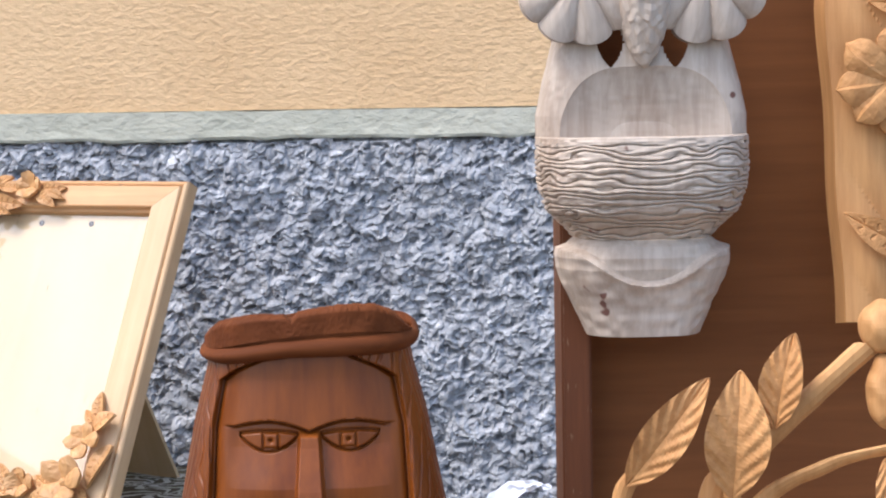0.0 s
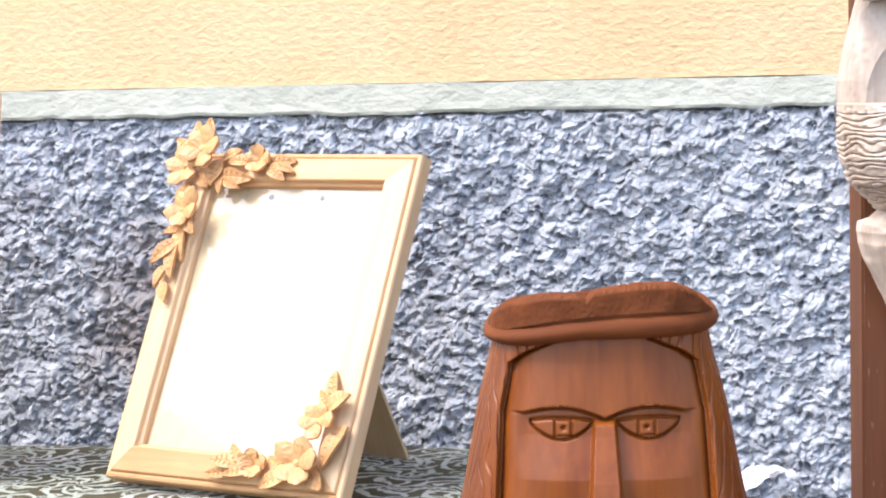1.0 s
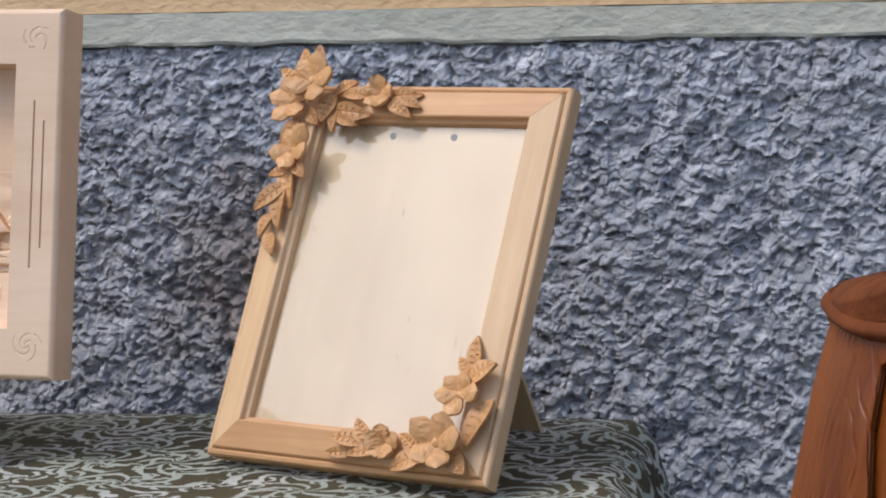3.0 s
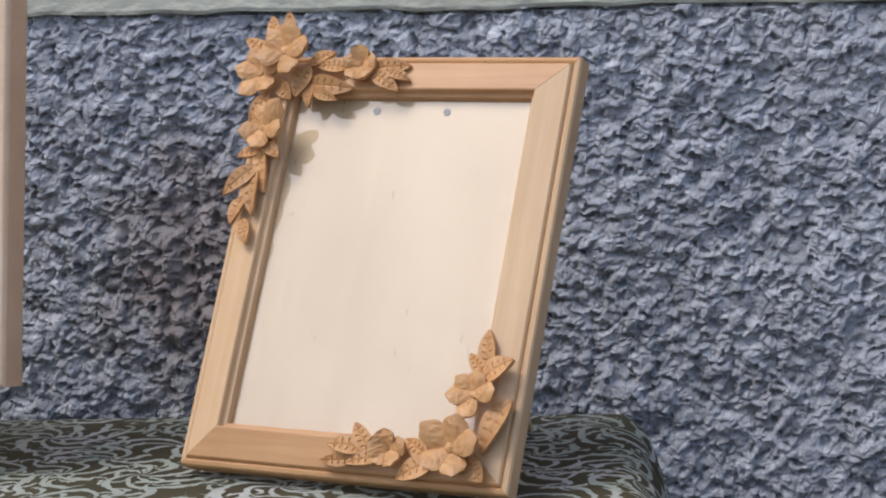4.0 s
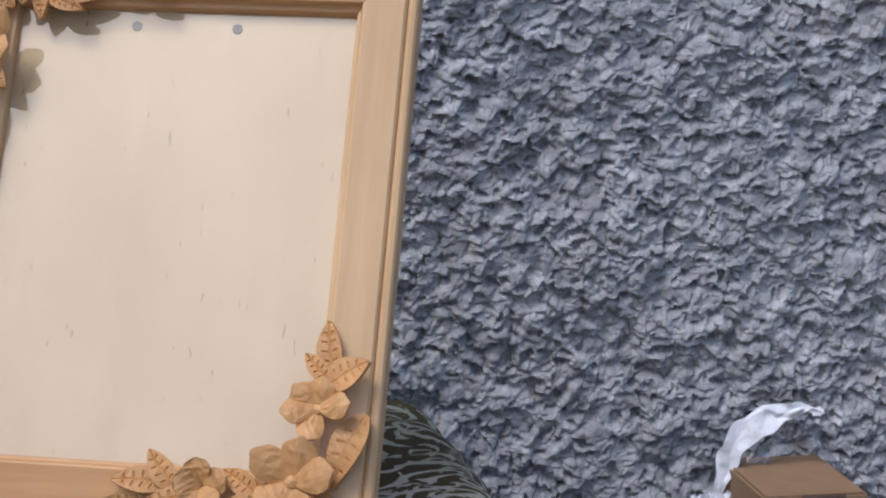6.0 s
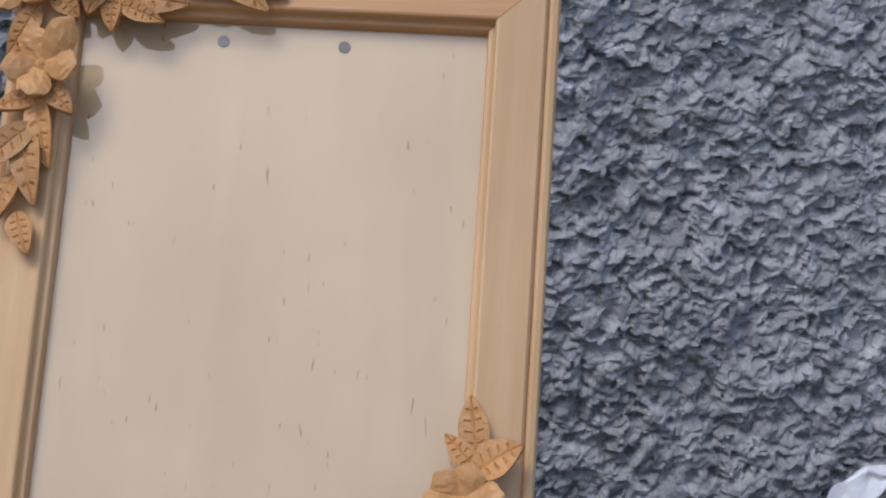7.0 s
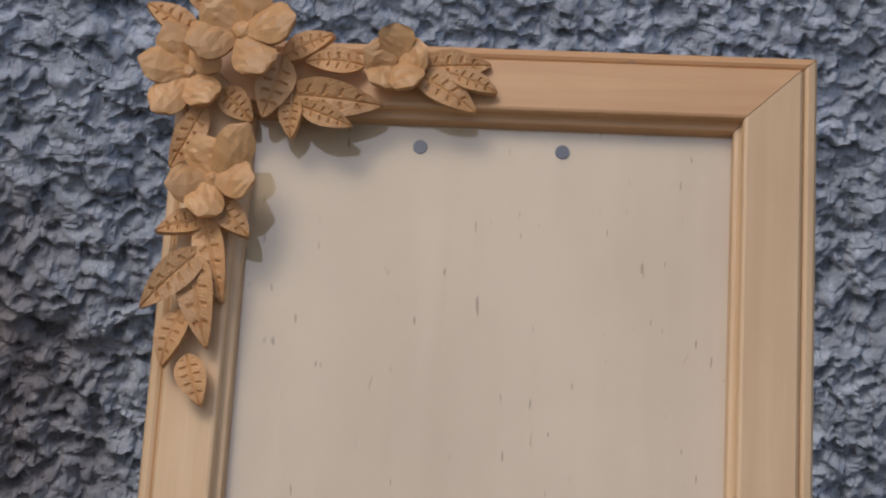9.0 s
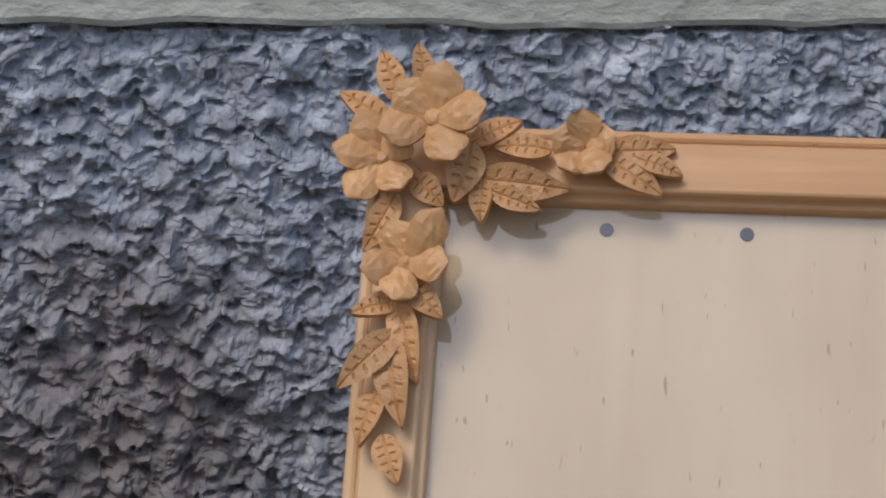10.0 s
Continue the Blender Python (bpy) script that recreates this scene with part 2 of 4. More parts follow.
PAPER, nt, bsdf = blank("white crumpled film", 0.35)
pn = noise_tex(nt, coords(nt), 60, 3, 0.6)
nt.links.new(ramp(nt, pn, [(0.3, (0.72, 0.75, 0.82)), (0.7, (0.86, 0.88, 0.92))]), bsdf.inputs["Base Color"])
nt.links.new(bump(nt, pn, 0.6, 0.004), bsdf.inputs["Normal"])
FILM = bpy.data.materials.new("clear crumpled film")
FILM.use_nodes = True
nt = FILM.node_tree
nt.nodes.clear()
out = nt.nodes.new("ShaderNodeOutputMaterial")
clear = nt.nodes.new("ShaderNodeBsdfTransparent")
clear.inputs[0].default_value = (0.78, 0.80, 0.83, 1)
gloss = nt.nodes.new("ShaderNodeBsdfGlossy")
gloss.inputs["Roughness"].default_value = 0.18
both = nt.nodes.new("ShaderNodeMixShader")
both.inputs[0].default_value = 0.12
nt.links.new(bump(nt, noise_tex(nt, coords(nt), 50, 3, 0.6), 0.8, 0.006), gloss.inputs["Normal"])
nt.links.new(clear.outputs[0], both.inputs[1])
nt.links.new(gloss.outputs[0], both.inputs[2])
nt.links.new(both.outputs[0], out.inputs[0])


# ---------- building helpers ----------
def mesh_object(name, bm, material, smooth=False):
    me = bpy.data.meshes.new(name)
    bmesh.ops.recalc_face_normals(bm, faces=bm.faces[:])
    bm.to_mesh(me)
    bm.free()
    me.materials.append(material)
    if smooth:
        me.polygons.foreach_set("use_smooth", [True] * len(me.polygons))
    return new(name, me)


def part(name, bm, material, parent, label="", m=None, smooth=False):
    ob = mesh_object(name, bm, material, smooth)
    ob.parent = parent
    if m is not None:
        ob.matrix_basis = m
    return tagged(ob, label)


def box(bm, x0, x1, y0, y1, z0, z1, bevel=0.0):
    made = bmesh.ops.create_cube(bm, size=1.0)["verts"]
    for p in made:
        p.co = Vector((x0 + (p.co.x + 0.5) * (x1 - x0), y0 + (p.co.y + 0.5) * (y1 - y0), z0 + (p.co.z + 0.5) * (z1 - z0)))
    if bevel:
        edges = list({e for p in made for e in p.link_edges})
        bmesh.ops.bevel(bm, geom=edges, offset=bevel, segments=2, affect="EDGES")
    return bm


def boxed(*a, bevel=0.0):
    return box(bmesh.new(), *a, bevel=bevel)


def grid_mesh(name, P, material, closed_u=False, smooth=False, skip=None, uv=None):
    """A sheet of quads over an array of places, rows by columns."""
    r, k = P.shape[:2]
    idx = np.arange(r * k).reshape(r, k)
    right = np.roll(idx, -1, axis=1) if closed_u else idx[:, 1:]
    left = idx if closed_u else idx[:, :-1]
    q = np.stack([left[:-1], right[:-1], right[1:], left[1:]], axis=-1).reshape(-1, 4)
    if skip is not None:
        q = q[~skip.reshape(-1)]
    me = bpy.data.meshes.new(name)
    me.vertices.add(r * k)
    me.vertices.foreach_set("co", P.reshape(-1).astype(np.float32))
    me.loops.add(q.size)
    me.loops.foreach_set("vertex_index", q.reshape(-1).astype(np.int32))
    me.polygons.add(len(q))
    me.polygons.foreach_set("loop_start", np.arange(0, q.size, 4, dtype=np.int32))
    me.polygons.foreach_set("use_smooth", np.full(len(q), smooth))
    if uv is not None:
        layer = me.uv_layers.new(name="UVMap")
        layer.data.foreach_set("uv", uv.reshape(-1, 2)[q.reshape(-1)].reshape(-1).astype(np.float32))
    me.update(calc_edges=True)
    me.validate()
    me.materials.append(material)
    return new(name, me)


def lumps(shape, scale, seed):
    """Smooth random field: coarse random values, interpolated."""
    rng = np.random.default_rng(seed)
    g = rng.random((int(shape[0] / scale) + 3, int(shape[1] / scale) + 3))
    y, x = np.meshgrid(np.arange(shape[0]) / scale, np.arange(shape[1]) / scale, indexing="ij")
    i, j = y.astype(int), x.astype(int)
    fy, fx = y - i, x - j
    fy, fx = fy * fy * (3 - 2 * fy), fx * fx * (3 - 2 * fx)
    return (g[i, j] * (1 - fy) + g[i + 1, j] * fy) * (1 - fx) + (g[i, j + 1] * (1 - fy) + g[i + 1, j + 1] * fy) * fx


# ---------- ground and wall ----------
bm = bmesh.new()
for x, y in ((-60, -60), (60, -60), (60, 60), (-60, 60)):
    bm.verts.new((x, y, 0))
bm.faces.new(bm.verts[:])
tagged(mesh_object("ground", bm, ASPHALT), "dark grey street asphalt", "ground", kind="structure")

CRACK, TOP = 1.115, 1.150
# upper wall, yellow
tagged(mesh_object("wall_upper", boxed(-4, 4, 0.0, 0.35, TOP, 4.2), YELLOW), "yellow rendered house wall with fine worm texture", "wall", kind="structure")
# the thin grey band with an uneven, cracked lower edge
xs = np.arange(-1.3, 1.5, 0.003)
wob = (lumps((1, len(xs)), 12, 3)[0] - 0.5) * 0.0035 + (lumps((1, len(xs)), 60, 4)[0] - 0.5) * 0.0035
prof = [(TOP - 0.0005, 0.01), (TOP - 0.001, -0.0025), (CRACK + 0.012, -0.003), (CRACK + 0.004, -0.0035), (CRACK + 0.0006, -0.002), (CRACK - 0.0005, 0.012)]
P = np.zeros((len(prof), len(xs), 3))
for k, (z, y) in enumerate(prof):
    P[k, :, 0] = xs
    P[k, :, 1] = y + (lumps((1, len(xs)), 7, 20 + k)[0] - 0.5) * 0.0016
    P[k, :, 2] = z + (wob if k > 1 else (lumps((1, len(xs)), 16, 9)[0] - 0.5) * 0.0015)
tagged(grid_mesh("wall_band", P, BAND), "grey-green smooth plaster band with a cracked lower edge", "wall band", kind="structure")

# roughcast plinth: thrown mortar in clotted lumps of several sizes, with sharp crevices and a slight sag
STEP = 0.0014
X0, X1, Z0, Z1 = -0.86, 0.98, 0.60, CRACK + 0.004
nx, nz = int((X1 - X0) / STEP), int((Z1 - Z0) / STEP)
zz, xx = np.meshgrid(Z0 + np.arange(nz) * STEP, X0 + np.arange(nx) * STEP, indexing="ij")


def clots(x, z, size, seed):
    """Distance to the nearest scattered grain (in grain sizes) and a random value of that grain."""
    rng = np.random.default_rng(seed)
    i, j = np.floor((z - Z0) / size).astype(int) + 4, np.floor((x - X0) / size).astype(int) + 4
    shape = (int((Z1 - Z0) / size) + 12, int((X1 - X0) / size) + 12)
    oz, ox, val = rng.random(shape), rng.random(shape), rng.random(shape)
    best, pick = np.full(x.shape, 9.0), np.zeros(x.shape)
    for di in (-1, 0, 1):
        for dj in (-1, 0, 1):
            a, b = np.clip(i + di, 0, shape[0] - 1), np.clip(j + dj, 0, shape[1] - 1)
            d = np.hypot((x - X0) / size - (b - 4 + ox[a, b]), ((z - Z0) / size - (a - 4 + oz[a, b])) * 1.25)
            near = d < best
            best, pick = np.where(near, d, best), np.where(near, val[a, b], pick)
    return best, pick


def wander(cells, seed, amount):
    return (lumps((nz, nx), cells, seed) - 0.5) * amount


wx = xx + wander(9, 40, 0.010) + wander(3.2, 41, 0.0050)
wz = zz + wander(9, 42, 0.010) + wander(3.2, 43, 0.0050)
h = wander(90, 11, 0.006) + wander(26, 12, 0.007)
for size, seed, dome, step in ((0.0150, 51, 0.0044, 0.0048), (0.0078, 52, 0.0030, 0.0042), (0.0042, 53, 0.0017, 0.0022)):
    d, value = clots(wx, wz, size, seed)
    h += dome * np.sqrt(np.clip(1 - (d / 0.95) ** 2, 0, 1)) + step * (value - 0.5)
# deeper weathering round the damp stain, and scattered pits
worn = np.exp(-(np.hypot(xx + 0.295, (zz - 0.866) * 0.8) / 0.13) ** 2)
h += worn * wander(7, 17, 0.010)
d, value = clots(wx, wz, 0.011, 54)
h -= np.where((d < 0.32) & (value > 0.5), 0.0055, 0)
rng = np.random.default_rng(5)
h += rng.random(h.shape) * 0.0005
soft = (np.roll(h, 1, 0) + np.roll(h, -1, 0) + np.roll(h, 1, 1) + np.roll(h, -1, 1)) / 4
h = 0.6 * h + 0.4 * soft
h -= np.mean(h)
gapline = np.interp(xx[0], xs, wob)
h -= np.where((zz > CRACK + gapline[None, :] - 0.0030) & (lumps(h.shape, 18, 15) > 0.36), 0.007, 0)
sag = np.clip(h, -0.006, 0.010) * 0.30 * np.clip((zz - Z0) / 0.02, 0, 1) * np.clip((Z1 - zz) / 0.02, 0, 1)
P = np.stack([xx + wander(2.2, 44, STEP * 0.8), -h * 1.05 + 0.001, zz - sag], axis=-1)
tagged(grid_mesh("wall_plinth", P, ROUGH), "blue-grey roughcast plinth, lumpy and weathered with damp stains", "wall", kind="structure")
for x0, x1, z1 in ((-4, 4, Z0), (-4, X0, CRACK), (X1, 4, CRACK)):
    tagged(mesh_object("wall_base", boxed(x0, x1, 0.004, 0.35, 0 if x1 - x0 == 8 else Z0, z1), ROUGH), "blue-grey roughcast plinth of the house", "wall", kind="structure")
tagged(mesh_object("wall_core", boxed(-4, 4, 0.03, 0.34, Z0, TOP), PLAIN), "masonry behind the render", "wall", kind="structure")

# house across the street, seen in the picture glass
house = tagged(new("house"), "plain rendered house with a brown gabled roof across the street", "house")
house.matrix_basis = pose(-14.2, -8.2, 0, 0, 0, -62)
bm = boxed(-3.2, 3.2, -4, 4, 0, 7.6)
part("wall", bm, PLAIN, house)
bm = bmesh.new()
ring = [bm.verts.new(p) for p in ((-3.6, -4.4, 7.5), (3.6, -4.4, 7.5), (3.6, 4.4, 7.5), (-3.6, 4.4, 7.5), (-3.4, 0, 10.6), (3.4, 0, 10.6))]
for f in ((0, 1, 5, 4), (2, 3, 4, 5), (1, 2, 5), (3, 0, 4), (3, 2, 1, 0)):
    bm.faces.new([ring[i] for i in f])
part("roof", bm, ROOF, house)

# ---------- table with its cloth ----------
TABLE_Z = 0.752
corner = {"bl": (-1.25, -0.235), "br": (0.112, -0.095), "fr": (0.150, -0.487), "fl": (-1.25, -0.665)}
# the back edge hangs a little, the front and right sides fall
sv = np.concatenate([np.linspace(0, 1, 110), 1 + np.linspace(0.006, 0.72, 40)])
su = np.concatenate([np.linspace(0, 1, 290), 1 + np.linspace(0.002, 0.20, 40)])
V, U = np.meshgrid(sv, su, indexing="ij")
Uc, Vc = np.minimum(U, 1), np.minimum(V, 1)
bl, br, fr, fl = (np.array(corner[k]) for k in ("bl", "br", "fr", "fl"))
back, front = bl + Uc[..., None] * (br - bl), fl + Uc[..., None] * (fr - fl)
xy = back + Vc[..., None] * (front - back)
over_f, over_r = np.maximum(V - 1, 0) * 0.43, np.maximum(U - 1, 0) * 1.4
R = 0.024


def fold(o):
    a = np.minimum(o / R, math.pi / 2)
    return R * np.sin(a), -R * (1 - np.cos(a)) - np.maximum(o - R * math.pi / 2, 0)


of, zf = fold(over_f)
orr, zr = fold(over_r)
dirf, dirr = np.array((0.10, -0.99)), np.array((0.985, 0.10))
wave = (lumps(U.shape, 26, 31) - 0.5) * 0.0035 + (lumps(U.shape, 9, 32) - 0.5) * 0.0012
hang = np.sin(U * 75 + 3 * lumps(U.shape, 40, 33)) * 0.010 * np.clip(over_f / 0.12, 0, 1) + np.sin(V * 38) * 0.008 * np.clip(over_r / 0.12, 0, 1)
orr = orr + np.maximum(over_r - 0.02, 0) * (0.25 + 0.25 * Vc)
z = TABLE_Z + zf + zr + np.where((over_f + over_r) < 0.004, wave * 0.6, 0)
xy = xy + (of + np.where(over_f > 0, hang, 0))[..., None] * dirf + (orr + np.where(over_r > 0, hang, 0))[..., None] * dirr
P = np.concatenate([xy, z[..., None]], axis=-1)
uvs = np.stack([U * 1.45, 0.52 + V * 0.44], axis=-1)
cloth = grid_mesh("tablecloth", P, CLOTH, smooth=True, uv=uvs)
tagged(cloth, "olive and pale green damask tablecloth with scrolls, draped over table", "tablecloth")
table = tagged(new("display_table"), "plain wooden display table under the damask cloth, against the wall", "table")
table.matrix_basis = pose(0, 0, 0)
bm = bmesh.new()
low, high = TABLE_Z - 0.032, TABLE_Z - 0.006
quad = [(-1.24, -0.245), (0.105, -0.105), (0.140, -0.477), (-1.24, -0.652)]
vs = [bm.verts.new((x, y, low)) for x, y in quad] + [bm.verts.new((x, y, high)) for x, y in quad]
for f in ((3, 2, 1, 0), (4, 5, 6, 7), (0, 1, 5, 4), (1, 2, 6, 5), (2, 3, 7, 6), (3, 0, 4, 7)):
    bm.faces.new([vs[i] for i in f])
part("tabletop", bm, TABLE_WOOD, table)
for x, y in ((-1.18, -0.30), (0.06, -0.14), (0.10, -0.44), (-1.18, -0.60)):
    part("leg", boxed(x - 0.025, x + 0.025, y - 0.025, y + 0.025, 0, low, bevel=0.003), TABLE_WOOD, table)

# ---------- carved leaves and petals ----------


def leaf_mesh(length, width, seed, arch=0.18, cup=0.16, veins=5, thick=0.003, blunt=0.85, vein_deep=0.0012, slant=0.06, reach=0.66, folds=0.0):
    """A carved leaf from (0, 0) along +x: pointed outline, folded midrib, cross veins cut in, a solid underside."""
    rng = np.random.default_rng(seed)
    n, k = 64, 19
    t, s = np.meshgrid(np.linspace(0, 1, n), np.linspace(-1, 1, k), indexing="ij")
    half = width / 2 * np.sin(np.pi * np.clip(t, 0, 1) ** blunt) ** 0.8 * (1 - 0.12 * t) + width * 0.02
    half[-1] *= 0.2
    bend = (rng.random() - 0.5) * 0.25
    x = t * length
    y = s * half + bend * length * t * (t - 0.2) * 0.6
    side = rng.random() * 0.35
    zed = arch * length * np.sin(np.pi * t) * 0.5 + cup * half * (np.abs(s) ** 1.4) * (1 + side * np.sign(s)) - 0.0008 * np.exp(-(s / 0.10) ** 2)
    ph = (t - slant * np.abs(s)) * (veins + 1)
    cut = np.exp(-(((ph % 1) - 0.5) / 0.085) ** 2) * (np.abs(s) < reach) * (np.abs(s) > 0.16) * (t > 0.12) * (t < 0.9)
    zed -= cut * vein_deep
    zed += folds * (np.abs((ph % 1) - 0.5) * 2 - 0.5) * np.clip(np.abs(s) * 2, 0, 1) * np.sin(np.pi * t) ** 0.5
    zed += (rng.random(zed.shape) - 0.5) * 0.0003
    up = np.stack([x, y, zed + thick], axis=-1)
    dn = np.stack([x, y * 0.9, zed - 0.0005], axis=-1)
    return np.concatenate([up, dn[:, ::-1]], axis=1)


def petal_mesh(length, width, lift, cup, seed):
    rng = np.random.default_rng(seed)
    n, k = 20, 15
    t, s = np.meshgrid(np.linspace(0, 1, n), np.linspace(-1, 1, k), indexing="ij")
    half = width / 2 * (0.30 + 0.70 * np.sin(np.pi * np.clip(t * 0.72, 0, 1)) ** 0.9)
    half = half * np.where(t > 0.68, np.sqrt(np.clip(1 - (np.clip(t - 0.68, 0, 1) / 0.325) ** 2.4, 0.01, 1)), 1)
    x = t * length * (1 - 0.05 * s * s * t)
    y = s * half
    dome = 0.15 * width * (1 - s * s) * np.sin(np.pi * t) ** 0.8
    zed = lift * length * np.sin(t * np.pi * 0.55) + dome + cup * width * (s * s) * (1 - t) * 0.8 - 0.30 * length * np.clip(t - 0.66, 0, 1) ** 1.4
    facet = 0.0007 * np.floor(3 * t + rng.random()) * np.sign(s - 0.2 + 0.4 * rng.random())
    zed += 0.55 * facet + (rng.random(zed.shape) - 0.5) * 0.0003
    th = 0.0042
    up = np.stack([x, y, zed + th], axis=-1)
    dn = np.stack([x, y * 0.92, zed - 0.0003], axis=-1)
    return np.concatenate([up, dn[:, ::-1]], axis=1)


def loft_part(name, P, material, parent, m, label=""):
    ob = grid_mesh(name, P, material, closed_u=True)
    me = ob.data
    bm = bmesh.new()
    bm.from_mesh(me)
    open_edges = [e for e in bm.edges if e.is_boundary]
    bmesh.ops.holes_fill(bm, edges=open_edges, sides=0)
    bmesh.ops.recalc_face_normals(bm, faces=bm.faces[:])
    bm.to_mesh(me)
    bm.free()
    ob.parent = parent
    ob.matrix_basis = m
    return tagged(ob, label)


def carved_leaf(parent, x0, y0, x1, y1, width, z, seed, material=CARVED, pitch=None, **kw):
    rng = random.Random(seed)
    length = math.hypot(x1 - x0, y1 - y0)
    turn = math.degrees(math.atan2(y1 - y0, x1 - x0))
    m = pose(x0, y0, z, 0, 0, turn) @ pose(0, 0, 0, rng.uniform(-16, 16), rng.uniform(-10, 6) if pitch is None else pitch, 0)
    return loft_part("leaf", leaf_mesh(length, width, seed, **kw), material, parent, m)


def carved_petal(length, width, lift, seed):
    """One petal along +x: a broad spoon cut with a knife, in a few flat facets, thick at its rim."""
    rng = np.random.default_rng(seed)
    n, k = 9, 8
    t, s = np.meshgrid(np.linspace(0, 1, n), np.linspace(-1, 1, k), indexing="ij")
    half = width / 2 * (0.26 + 0.74 * np.sin(np.pi / 2 * np.clip(t / 0.62, 0, 1)))
    half = half * np.sqrt(np.clip(1 - (np.clip(t - 0.62, 0, 1) / 0.40) ** 2.2, 0.03, 1))
    x = t * length * (1 - 0.07 * s * s * t)
    y = s * half
    cross = rng.uniform(-0.10, 0.16)
    zed = lift * length * t ** 0.8 + (0.12 if lift > 0.6 else -0.16) * width * s * s * np.sin(np.pi * t * 0.8) - 0.24 * length * np.clip(t - 0.6, 0, 1) ** 1.3 + cross * y * t
    zed += (rng.random(zed.shape) - 0.5) * 0.0011 * np.sin(np.pi * t)
    up = np.stack([x, y, zed + 0.0035], axis=-1)
    dn = np.stack([x * 0.985, y * 0.90, zed - 0.0006], axis=-1)
    return np.concatenate([up, dn[:, ::-1]], axis=1)


def blossom(parent, x, y, z, lift, petals, seed, material=None):
    """A carved flower with petals of given reach round a small button."""
    material = material or CARVED
    rng = random.Random(seed)
    size = sum(math.hypot(*p) for p in petals) / len(petals) * 0.001
    bm = bmesh.new()
    bmesh.ops.create_icosphere(bm, subdivisions=2, radius=size * 0.20)
    for p in bm.verts:
        p.co.z = p.co.z * 0.8 + size * (0.22 if lift < 0.6 else 0.10)
        p.co += Vector((rng.uniform(-1, 1), rng.uniform(-1, 1), rng.uniform(-1, 1))) * 0.0004
    heart = part("flower", bm, material, parent, "carved five-petalled wooden flower", pose(x, y, z))
    for k, (dx, dy) in enumerate(petals):
        reach = math.hypot(dx, dy) * 0.001
        P = carved_petal(reach * (1.04 if lift < 0.6 else 1.0), size * (0.90 if lift < 0.6 else 1.10), lift * rng.uniform(0.75, 1.2), seed * 10 + k)
        loft_part("petal", P, material, heart, pose(0, 0, (k % 3) * 0.0012, 0, 0, math.degrees(math.atan2(dy, dx))) @ pose(size * 0.05, 0, 0, rng.uniform(-9, 9), 0, 0))
    return heart


def carved_flower(parent, x, y, z, radius, seed, lift=0.22, cup=0.10, petals=5, tilt=(0, 0), turn=0, material=CARVED, broad=1.0):
    rng = random.Random(seed)
    bm = bmesh.new()
    bmesh.ops.create_icosphere(bm, subdivisions=3, radius=radius * 0.19)
    for p in bm.verts:
        p.co.z = p.co.z * 0.8 + radius * 0.16
        p.co += Vector((rng.uniform(-1, 1), rng.uniform(-1, 1), rng.uniform(-1, 1))) * 0.0004
    heart = part("flower", bm, material, parent, "carved five-petalled wooden flower", pose(x, y, z, tilt[0], tilt[1], turn))
    for k in range(petals):
        a = 360 / petals * k + rng.uniform(-9, 9)
        length = radius * rng.uniform(0.93, 1.06)
        P = petal_mesh(length, radius * rng.uniform(0.76, 0.94) * broad, lift * rng.uniform(0.7, 1.3), cup * rng.uniform(0.8, 1.3), seed * 10 + k)
        loft_part("petal", P, material, heart, pose(0, 0, (k % 2) * 0.0018, 0, 0, a) @ pose(radius * 0.08, 0, 0, rng.uniform(-14, 14), 0, 0))
    return heart


# ---------- picture frame ----------
picture = tagged(new("picture_frame"), "pale pine picture frame with carved flowers, empty behind its glass", "picture frame")
picture.matrix_basis = pose(-0.223, -0.339, 0.757, 63.2, 0, -16.1)
UL, UR, VB, VT = 0.010, 0.2972, -0.001, 0.3553
profile = [(0.0, 0.0), (0.0, 0.0155), (0.0012, 0.0175), (0.0038, 0.0185), (0.0052, 0.0178), (0.0060, 0.0168), (0.0066, 0.0192), (0.0078, 0.0208),
           (0.020, 0.0234), (0.0310, 0.0256), (0.0322, 0.0252), (0.0330, 0.0236), (0.0332, 0.0205), (0.0345, 0.0192), (0.0362, 0.0186), (0.0368, 0.0172), (0.0370, 0.0125), (0.0372, 0.002), (0.0372, 0.0)]


def rail_mesh(length):
    bm = bmesh.new()
    lines = []
    for s, w in profile:
        lines.append([bm.verts.new((s, s, w)), bm.verts.new((length - s, s, w))])
    k = len(lines)
    for i in range(k):
        a, b = lines[i], lines[(i + 1) % k]
        bm.faces.new((a[0], a[1], b[1], b[0]))
    bm.faces.new([q[0] for q in lines])
    bm.faces.new([q[1] for q in lines][::-1])
    return bm


wide, tall = UR - UL, VT - VB
for label, length, m in (("bottom rail", wide, pose(UL, VB, 0)), ("right stile", tall, pose(UR, VB, 0, 0, 0, 90)), ("top rail", wide, pose(UR, VT, 0, 0, 0, 180)), ("left stile", tall, pose(UL, VT, 0, 0, 0, 270))):
    part("frame_rail", rail_mesh(length - 0.0004), RAIL_WOOD if "rail" in label else FRAME_WOOD, picture, "", m)
bm = boxed(UL + 0.033, UR - 0.033, VB + 0.033, VT - 0.033, 0.0072, 0.0112)
part("backing_panel", bm, PLYWOOD, picture, "pale birch plywood with small dark flecks")
bm = bmesh.new()
bm.faces.new([bm.verts.new((x, y, 0.0128)) for x, y in ((UL + 0.0368, VB + 0.0368), (UR - 0.0368, VB + 0.0368), (UR - 0.0368, VT - 0.0368), (UL + 0.0368, VT - 0.0368))])
pane = part("glass_pane", bm, GLASS, picture, "clear glass reflecting the sky")
pane.visible_shadow = False
